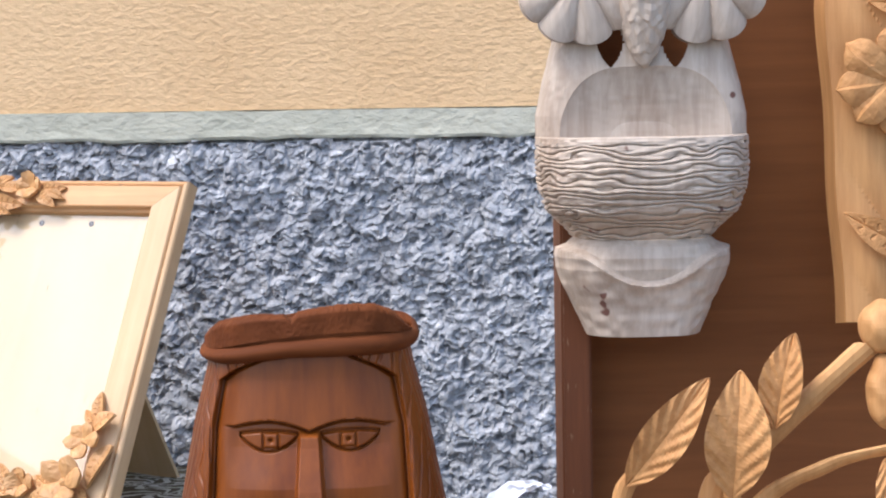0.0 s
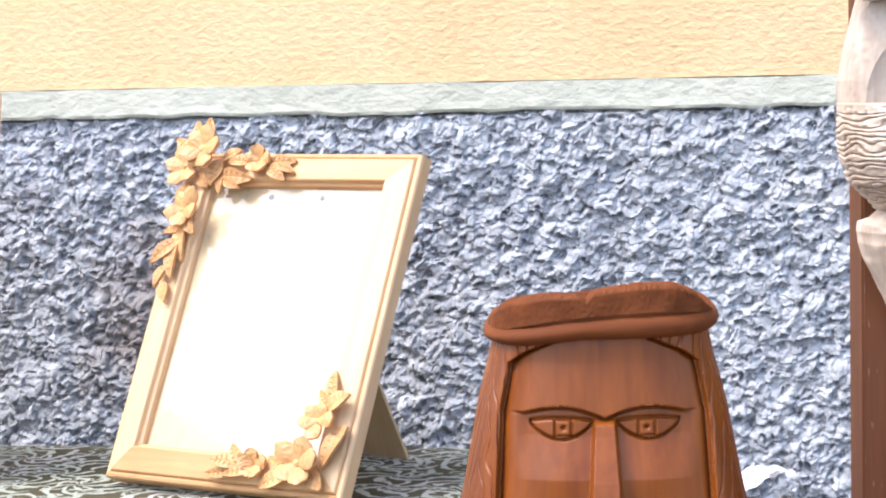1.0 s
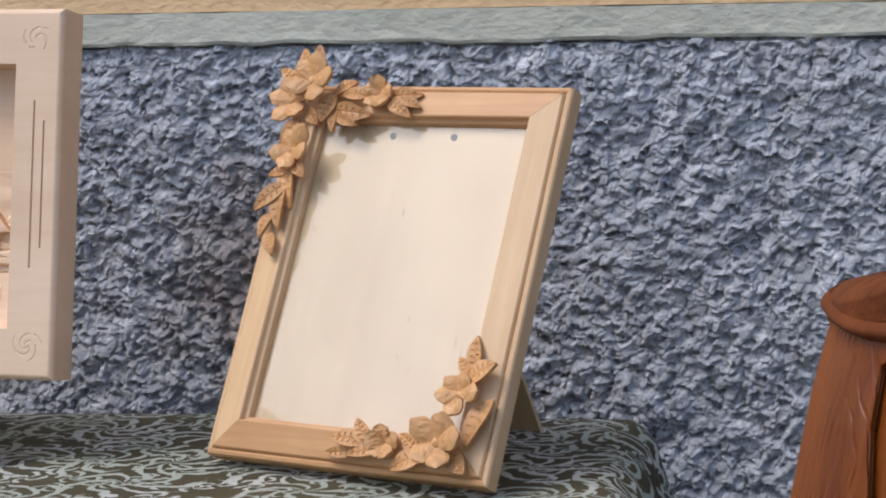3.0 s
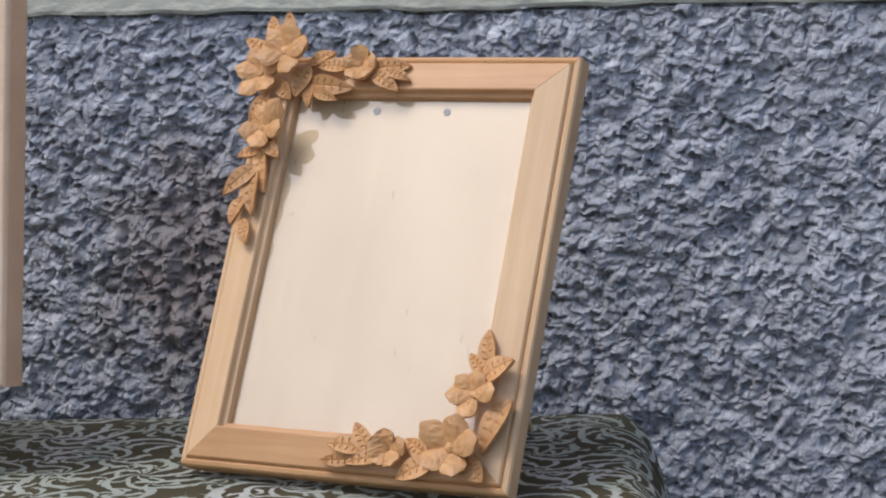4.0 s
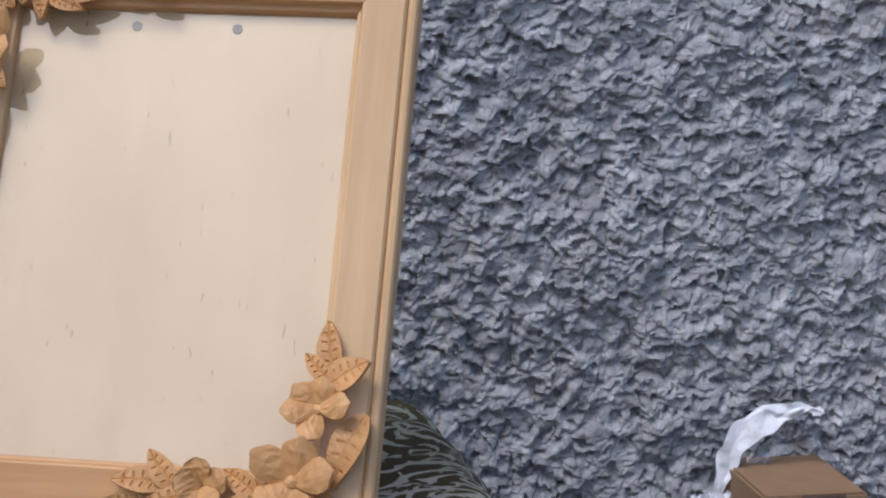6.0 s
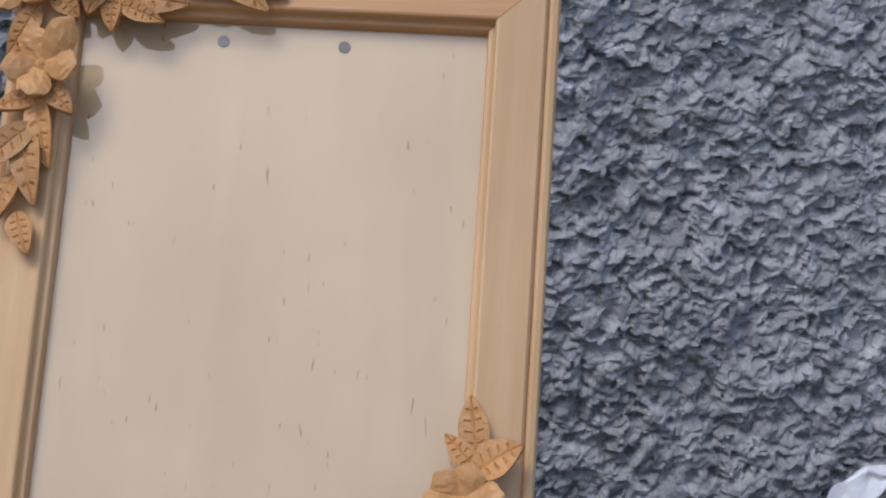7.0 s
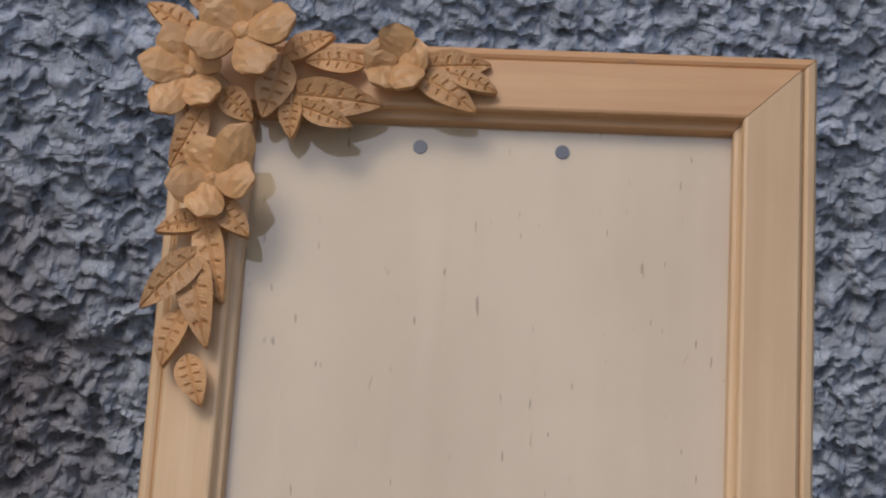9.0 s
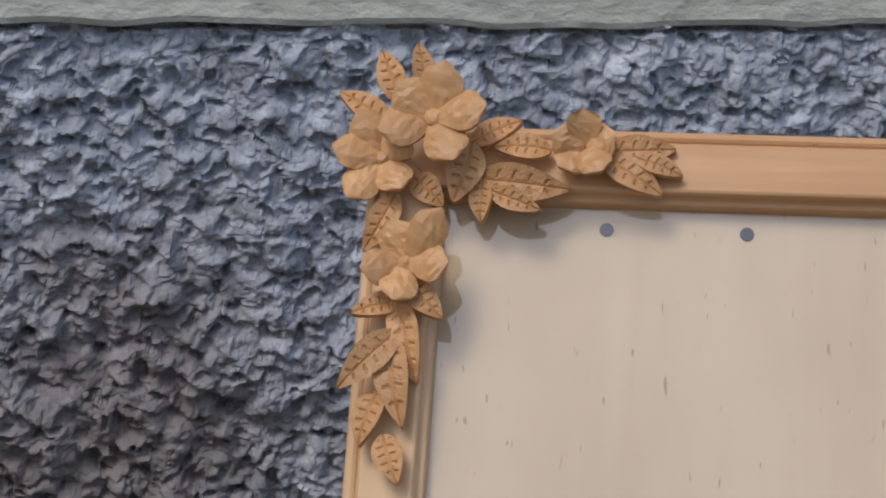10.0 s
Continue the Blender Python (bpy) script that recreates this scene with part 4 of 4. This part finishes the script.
layers = []
hair_lumps = lumps((320, 760), 30, 80) - 0.5
for s in np.concatenate([np.linspace(0, 0.66, 24), np.linspace(0.665, 1.0, 200)]):
    z = s * rim_low(ux * 0.06)
    half = body_half(z)
    x, y = half * ux, (half * 0.55 + 0.034) * uy
    a, front_on = np.abs(x), np.clip(-uy * 1.6 - 0.3, 0, 1)
    hair_edge = np.interp(z, [0.15, 0.198, 0.235, 0.261, 0.267, 0.2735], [0.056, 0.0535, 0.0515, 0.0465, 0.0385, 0.024])
    dd = hair_edge - a
    push = -0.0042 * np.exp(-((dd + 0.0004) / 0.0016) ** 2) + 0.0028 * np.clip(-dd / 0.003, 0, 1)
    strand = np.sin((a * 1000 + 4 * hair_lumps[len(layers)] - z * 40) * 1.15)
    push += np.where(dd < -0.002, -0.0014 * np.clip(strand - 0.55, 0, 1) * 2, 0)
    push += np.where(dd > 0, -0.0035 * (a / 0.05) ** 2, 0)
    brow = 0.2343 + 0.0026 * a / 0.041 + 0.0045 * np.sin(np.pi * np.clip(a / 0.041, 0, 1))
    lateral = np.exp(-(a / 0.0430) ** 14)
    push -= 0.0048 * np.clip((brow - z) / 0.0011, 0, 1) * np.clip((z - 0.203) / 0.022, 0, 1) * lateral
    push -= 0.0020 * np.exp(-((z - brow + 0.0010) / 0.0008) ** 2) * lateral
    uu = np.clip((a - 0.0060) / 0.0325, 0, 1)
    arc = np.sin(np.pi * uu)
    lid = 0.2322 + 0.0016 * arc
    low = lid - 0.0108 * arc ** 0.75
    open_eye = (uu > 0) & (uu < 1)
    push += np.where(open_eye & (z < lid) & (z > low), 0.0022 * np.sqrt(np.clip(arc, 0, 1)), 0)
    push += np.where(open_eye & (z >= lid) & (z < brow), 0.0012 * arc, 0)
    push -= 0.0026 * np.where(open_eye, np.exp(-((z - lid) / 0.00065) ** 2) + np.exp(-((z - low) / 0.0008) ** 2), 0)
    iris = np.maximum(np.abs(a - 0.0212) / 0.0042, np.abs(z - 0.2288) / 0.0042)
    push -= 0.0017 * np.exp(-((iris - 1) / 0.16) ** 2) * (z < lid)
    push -= 0.0024 * np.exp(-(np.hypot(a - 0.0212, z - 0.2288) / 0.0011) ** 2)
    wide_n = 0.0050 + 0.0022 * np.clip((0.234 - z) / 0.036, 0, 1)
    nose = np.clip((0.2345 - z) / 0.004, 0, 1) * np.clip((z - 0.176) / 0.004, 0, 1)
    push += nose * (0.0050 + 0.0085 * np.clip((0.234 - z) / 0.045, 0, 1)) * np.clip((wide_n + 0.0012 - a) / 0.0018, 0, 1)
    push += 0.0012 * np.exp(-((a - 0.024) / 0.012) ** 2 - ((z - 0.205) / 0.010) ** 2)
    push -= 0.002 * np.exp(-((z - 0.158) / 0.0022) ** 2) * (a < 0.02)
    side = (1 - front_on) * 0.0011 * np.clip(np.sin(y * 900 + z * 60 + 3 * hair_lumps[len(layers)]), -1, 0.2)
    layers.append(np.stack([x + side * np.sign(ux), y - push * front_on, z], axis=-1))
body_rows = len(layers)
for s in np.linspace(0.02, 1, 26):
    roll = np.sin(np.pi * min(s, 0.98)) ** 0.55
    half = 0.0570 + 0.0052 * roll
    x = half * ux * (1 + 0.01 * hair_lumps[len(layers)])
    y = (0.0670 + 0.0055 * roll) * uy
    layers.append(np.stack([x, y, rim_low(x) + s * (rim_high(x) - rim_low(x))], axis=-1))
pits = lumps((60, 760), 4, 84) - 0.5
for k, s in enumerate(np.linspace(0.0, 1, 34)):
    shoulder = np.sqrt(1 - np.clip((s - 0.72) / 0.30, 0, 0.97) ** 2)
    x, y = (0.0535 + 0.0060 * shoulder) * ux, (0.060 + 0.0100 * shoulder) * uy
    lump = 1 + 0.0045 * pits[k] + 0.02 * hair_lumps[len(layers)]
    x, y = x * lump, y * lump
    layers.append(np.stack([x, y, rim_high(x) + s * (crown_top(x) - rim_high(x)) + 0.0006 * pits[k] * (s > 0.8) - 0.13 * (y + 0.06)], axis=-1))
for k, q in enumerate((0.93, 0.8, 0.6, 0.4, 0.2, 0.02)):
    x, y = 0.0520 * ux * q, 0.058 * uy * q
    layers.append(np.stack([x, y, crown_top(x * 0.98) + 0.0006 + 0.001 * pits[40 + k] - 0.13 * (y + 0.06)], axis=-1))
head = grid_mesh("wooden_statue", np.stack(layers), HEAD_WOOD, closed_u=True, smooth=True)
head.matrix_basis = pose(0.4552, -1.163, 0.754, 0, 0, 13)
CAP_WOOD = wood("dull brown carved cap", (0.17, 0.046, 0.010), (0.095, 0.024, 0.005), 0, 1.2, 0.75, None, 0.0)
CAP_WOOD.node_tree.nodes["Principled BSDF"].inputs["Specular IOR Level"].default_value = 0.2
head.data.materials.append(CAP_WOOD)
for poly in head.data.polygons:
    poly.material_index = 1 if poly.index >= (body_rows - 1) * 760 else 0
tagged(head, "red-brown oiled carved wooden head wearing a banded cap", "statue")

# ---------- brown board behind, batten at its edge ----------
board = tagged(new("display_board"), "dark brown stained display board with a worn batten edge", "display board")
board.matrix_basis = pose(0.5855, -1.052, 0.752, 0, 0, 13)
part("panel", boxed(0.004, 0.50, 0.030, 0.044, 0, 0.86), BROWN_WOOD, board)
part("batten", boxed(0.0, 0.0185, -0.002, 0.046, 0, 0.87, bevel=0.0015), STILE_WOOD, board, "worn brown batten")
part("batten", boxed(0.482, 0.502, -0.002, 0.046, 0, 0.87, bevel=0.0015), STILE_WOOD, board, "worn brown batten")

# ---------- weathered carved planter hung on the board ----------
planter = tagged(new("carved_planter"), "weathered grey-white carved planter with a woven basket belly", "planter")
planter.matrix_basis = pose(0.6355, -1.056, 1.0235, 0, 0, 13)
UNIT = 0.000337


def half_round(name, zs, widths, depths, relief_fn, rows, cols=120, label="", skip_fn=None, power=0.75):
    z = np.linspace(zs[0], zs[-1], rows)
    a, b = np.interp(z, zs, widths), np.interp(z, zs, depths)
    phi = np.linspace(-math.pi / 2, math.pi / 2, cols)
    Zq, F = np.meshgrid(z, phi, indexing="ij")
    s, k = np.sin(F), np.cos(F)
    push = relief_fn(Zq, F, a[:, None] * s)
    Xq = (a[:, None] + push * 0.7) * np.sign(s) * np.abs(s) ** power
    Yq = -(b[:, None] + push) * np.abs(k) ** power
    Q = np.stack([Xq, Yq, Zq], axis=-1)
    skip = None
    if skip_fn is not None:
        cxq, czq = (Xq[:-1, :-1] + Xq[1:, 1:]) / 2, (Zq[:-1, :-1] + Zq[1:, 1:]) / 2
        skip = skip_fn(cxq, czq)
    ob = grid_mesh(name, Q, GREY_WOOD, smooth=False, skip=skip)
    ob.parent = planter
    return tagged(ob, label)


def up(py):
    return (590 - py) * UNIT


def chips(Zq, F, Xq):
    return (lumps(Zq.shape, 7, 91) - 0.5) * 0.0016


def weave(Zq, F, Xq):
    rows = Zq * 1000 * 0.95 + 1.4 * np.sin(Xq * 110 + lumps(Zq.shape, 24, 93) * 5) + 4.2 * lumps(Zq.shape, 15, 94) + 2.0 * lumps(Zq.shape, 34, 92)
    cut = np.abs(np.sin(rows * 0.92))
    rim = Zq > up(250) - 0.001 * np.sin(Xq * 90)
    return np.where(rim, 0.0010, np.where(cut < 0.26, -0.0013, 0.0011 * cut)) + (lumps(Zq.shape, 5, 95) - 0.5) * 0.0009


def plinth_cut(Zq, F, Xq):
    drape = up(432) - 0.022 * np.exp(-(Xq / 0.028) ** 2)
    return np.where(Zq > drape, -0.006 * np.clip((Zq - drape) / 0.002, 0, 1), 0.0018 * np.exp(-((Zq - drape) / 0.004) ** 2)) + chips(Zq, F, Xq)


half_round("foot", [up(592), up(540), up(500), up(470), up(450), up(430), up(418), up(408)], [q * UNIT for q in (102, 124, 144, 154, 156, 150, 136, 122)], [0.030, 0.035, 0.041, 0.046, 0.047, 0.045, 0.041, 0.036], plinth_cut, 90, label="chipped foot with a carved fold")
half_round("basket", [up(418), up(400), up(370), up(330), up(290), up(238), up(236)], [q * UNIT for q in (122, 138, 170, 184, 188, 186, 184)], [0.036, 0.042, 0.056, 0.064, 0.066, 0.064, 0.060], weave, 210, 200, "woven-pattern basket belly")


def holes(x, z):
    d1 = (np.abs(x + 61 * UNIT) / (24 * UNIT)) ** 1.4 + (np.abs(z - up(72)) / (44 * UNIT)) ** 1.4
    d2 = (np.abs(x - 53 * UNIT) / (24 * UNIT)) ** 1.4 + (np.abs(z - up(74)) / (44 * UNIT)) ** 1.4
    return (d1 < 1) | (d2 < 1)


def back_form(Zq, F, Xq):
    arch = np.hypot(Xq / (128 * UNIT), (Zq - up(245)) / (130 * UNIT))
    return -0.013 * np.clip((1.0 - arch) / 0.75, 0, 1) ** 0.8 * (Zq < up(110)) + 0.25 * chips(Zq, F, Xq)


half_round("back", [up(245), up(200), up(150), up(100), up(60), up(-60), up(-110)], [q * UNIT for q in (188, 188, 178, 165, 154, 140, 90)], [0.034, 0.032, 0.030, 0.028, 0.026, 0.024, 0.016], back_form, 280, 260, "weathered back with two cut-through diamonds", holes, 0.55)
part("floor", boxed(-0.055, 0.055, -0.045, -0.001, up(252), up(246)), GREY_WOOD, planter)


for side in (-1, 1):
    # a fan of feathers that hangs from the shoulder, scalloped along its hem
    rr, an = np.meshgrid(np.concatenate([np.linspace(0.02, 1, 40), [1.0]]), np.radians(np.linspace(-105, 105, 181)), indexing="ij")
    feathers = np.abs(np.cos(an * 5.0 + 0.4 * side)) ** 0.5
    reach = 0.0335 + 0.0045 * feathers + 0.004 * np.cos(an)
    deep = 0.012 * np.sqrt(1 - 0.75 * rr ** 2) + 0.0055 * (feathers - 0.6) * rr + 0.0004 * (lumps(rr.shape, 5, 96) - 0.5)
    deep[-1] = -0.006
    wing = grid_mesh("wing", np.stack([reach * rr * np.sin(an), -deep, -reach * rr * np.cos(an)], axis=-1), GREY_WOOD)
    wing.parent = planter
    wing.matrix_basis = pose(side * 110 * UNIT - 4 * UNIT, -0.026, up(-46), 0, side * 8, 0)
bm = bmesh.new()
bmesh.ops.create_icosphere(bm, subdivisions=5, radius=1.0)
for p in bm.verts:
    t = (p.co.z + 1) / 2
    r = 0.008 + 0.015 * t ** 0.7
    p.co = Vector((p.co.x * r / max(0.2, math.sqrt(max(0.04, 1 - p.co.z ** 2))) * math.sqrt(max(0.02, 1 - abs(p.co.z) ** 4)), p.co.y * r * 1.1, p.co.z * 0.045))
    p.co += p.co.normalized() * noise.noise(p.co * 260) * 0.0016
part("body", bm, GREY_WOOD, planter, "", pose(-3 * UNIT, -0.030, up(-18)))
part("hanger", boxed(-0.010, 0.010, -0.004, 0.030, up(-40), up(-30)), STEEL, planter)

# ---------- honey-coloured plank with a carved flower ----------
plank = tagged(new("carved_plank"), "honey-coloured plank carved with a flower and leaves", "wood carving")
plank.matrix_basis = pose(0.740, -1.032, 1.025, 0, 0, 13)
rows, cols = 150, 60
Vg, Ug = np.meshgrid(np.linspace(0, 0.46, rows), np.linspace(0, 1, cols), indexing="ij")
left = 0.012 - 0.012 * np.clip(Vg / 0.19, 0, 1) + 0.0008 * np.sin(Vg * 60)
Xp = left + Ug * (0.115 - left)
relief_h = 0.0045 * lumps(Vg.shape, 10, 97) + 0.003 * np.abs(np.sin((Xp * 1.4 + Vg) * 55))
Yp = -0.020 - relief_h * np.sin(np.clip(Ug * 4, 0, 1) * math.pi / 2)
Yp = np.where((Ug == 0) | (Ug == 1), 0.0, Yp)
Yp[0], Yp[-1] = 0.0, 0.0
ob = grid_mesh("plank_body", np.stack([Xp, Yp, Vg], axis=-1), HONEY_WOOD)
ob.parent = plank

def face_leaf(parent, x0, z0, x1, z1, width, y, seed, material=HONEY_WOOD, **kw):
    turn = math.degrees(math.atan2(z1 - z0, x1 - x0))
    m = pose(x0, y, z0, 90, 0, 0) @ pose(0, 0, 0, 0, 0, turn) @ pose(0, 0, 0, random.Random(seed).uniform(-14, 14), 0, 0)
    return loft_part("leaf", leaf_mesh(math.hypot(x1 - x0, z1 - z0), width, seed, **kw), material, parent, m)


def face_flower(parent, x, z, y, radius, seed, material=HONEY_WOOD, petals=8):
    heart = carved_flower(parent, 0, 0, 0, radius, seed, 0.10, 0.06, petals, material=material, broad=0.80)
    heart.matrix_basis = pose(x, y, z, 90, 0, 0)
    return heart


face_flower(plank, 0.040, 0.147, -0.028, 0.032, 31)
face_leaf(plank, 0.058, 0.045, 0.010, 0.068, 0.020, -0.027, 32)
face_leaf(plank, 0.070, 0.190, 0.026, 0.194, 0.020, -0.027, 33)

# ---------- carved branch with leaves and buds, standing before the board ----------
branch = tagged(new("carved_branch"), "honey-coloured carved branch with broad leaves and round buds", "wood carving")
branch.matrix_basis = pose(0.70, -1.19, 0.752)


def limb(points, r0, r1, name="stem", sides=12):
    """A tapering, slightly faceted stem through points in the branch's own space."""
    pts = [Vector(p) for p in points]
    n = 40
    rows_ = []
    for i in range(n + 1):
        s = i / n * (len(pts) - 1)
        k = min(int(s), len(pts) - 2)
        a, b = pts[k], pts[k + 1]
        c0 = pts[max(k - 1, 0)]
        d0 = pts[min(k + 2, len(pts) - 1)]
        t = s - k
        p = 0.5 * ((2 * a) + (b - c0) * t + (2 * c0 - 5 * a + 4 * b - d0) * t * t + (3 * a - c0 - 3 * b + d0) * t ** 3)
        r = (r0 + (r1 - r0) * i / n) * (1 + 0.09 * noise.noise(p * 90))
        rows_.append([(p.x + r * math.cos(q), p.y + r * math.sin(q) * 0.8, p.z + r * 0.5 * math.cos(q + 2)) for q in np.linspace(0, 2 * math.pi, sides, endpoint=False)])
    return loft_part(name, np.array(rows_), HONEY_WOOD, branch, Matrix())


limb([(0.0, 0.0, 0.015), (-0.012, 0.0, 0.12), (-0.014, 0.0, 0.195), (0.010, -0.004, 0.224), (0.045, -0.006, 0.258), (0.068, -0.004, 0.279)], 0.0085, 0.0070)
limb([(0.0, 0.0, 0.10), (0.008, 0.0, 0.185), (0.045, -0.004, 0.214), (0.082, -0.004, 0.225), (0.13, 0, 0.235)], 0.0060, 0.0055)
limb([(-0.006, 0.0, 0.06), (-0.050, 0.0, 0.14), (-0.064, 0.0, 0.190), (-0.052, -0.002, 0.214)], 0.0070, 0.0045)
limb([(-0.004, 0.0, 0.12), (0.000, -0.004, 0.165), (-0.004, -0.006, 0.205)], 0.0060, 0.0045)
LEAF = dict(thick=0.004, veins=5, vein_deep=0.0, cup=0.34, slant=0.30, folds=0.0022, blunt=0.95)
face_leaf(branch, -0.060, 0.203, -0.012, 0.260, 0.026, -0.005, 41, **LEAF)
face_leaf(branch, -0.003, 0.198, 0.004, 0.267, 0.036, -0.009, 42, **LEAF)
face_leaf(branch, 0.021, 0.236, 0.032, 0.287, 0.024, -0.008, 43, **LEAF)
face_leaf(branch, 0.078, 0.220, 0.090, 0.180, 0.022, -0.006, 44, **LEAF)
for x, z, r, hgt in ((0.077, 0.291, 0.013, 1.1), (0.079, 0.256, 0.011, 1.9)):
    bm = bmesh.new()
    bmesh.ops.create_icosphere(bm, subdivisions=4, radius=r)
    for p in bm.verts:
        p.co.z *= hgt
        p.co += p.co.normalized() * noise.noise(p.co * 130) * 0.0012
    part("bud", bm, HONEY_WOOD, branch, "", pose(x, -0.004, z))
part("base", boxed(-0.05, 0.05, -0.035, 0.035, 0, 0.018, bevel=0.003), HONEY_WOOD, branch)

# ---------- cardboard box with crumpled film, by the wall ----------
carton = tagged(new("cardboard_box"), "brown cardboard box closed with clear tape, beside the wall", "box")
carton.matrix_basis = pose(0.412, -0.098, 0, 0, 0, 4)
part("body", boxed(-0.040, 0.040, -0.05, 0.05, 0, 0.690, bevel=0.002), CARD, carton)
bm = boxed(-0.012, 0.022, -0.0516, -0.0502, 0.52, 0.6905)
part("tape", bm, FILM, carton, "crumpled clear tape")


def sheet(name, path, width, material, parent, seed, crumple=0.004):
    pts = np.array(path)
    n, k = 60, 16
    s = np.linspace(0, len(pts) - 1, n)
    line = np.stack([np.interp(s, np.arange(len(pts)), pts[:, c]) for c in range(3)], axis=-1)
    wid = np.interp(s, np.arange(len(width)), width) if hasattr(width, "__len__") else np.full(n, width)
    w = np.linspace(-0.5, 0.5, k)
    Q = line[:, None, :] + np.stack([0.35 * wid[:, None] * w, -wid[:, None] * w * 0.2, -0.8 * wid[:, None] * w], axis=-1)
    for c, sd in ((0, 0), (1, 1), (2, 2)):
        Q[..., c] += (lumps((n, k), 5, seed + sd) - 0.5) * crumple * 2
    ob = grid_mesh(name, Q, material)
    if parent is not None:
        ob.parent = parent
    return ob


bag = tagged(new("plastic_bag"), "crumpled white and clear plastic wrapping on the cardboard box", "plastic bag")
bag.matrix_basis = pose(0.41, -0.075, 0.69)
sheet("white_film", [(-0.056, 0, -0.045), (-0.047, 0, -0.008), (-0.036, 0, 0.020), (-0.012, 0, 0.040), (0.012, 0, 0.046), (0.030, 0, 0.043)], [0.024, 0.016, 0.026, 0.020, 0.012, 0.004], PAPER, bag, 61, 0.003)
sheet("white_film", [(-0.070, -0.004, -0.022), (-0.055, -0.004, -0.026), (-0.038, -0.004, -0.024)], [0.004, 0.012, 0.016], PAPER, bag, 64, 0.003)
sheet("clear_film", [(-0.060, 0.012, -0.02), (-0.034, 0.012, 0.006), (0.0, 0.014, 0.022), (0.032, 0.012, 0.020), (0.052, 0.010, -0.01), (0.058, 0.008, -0.05)], 0.036, FILM, bag, 67, 0.006)
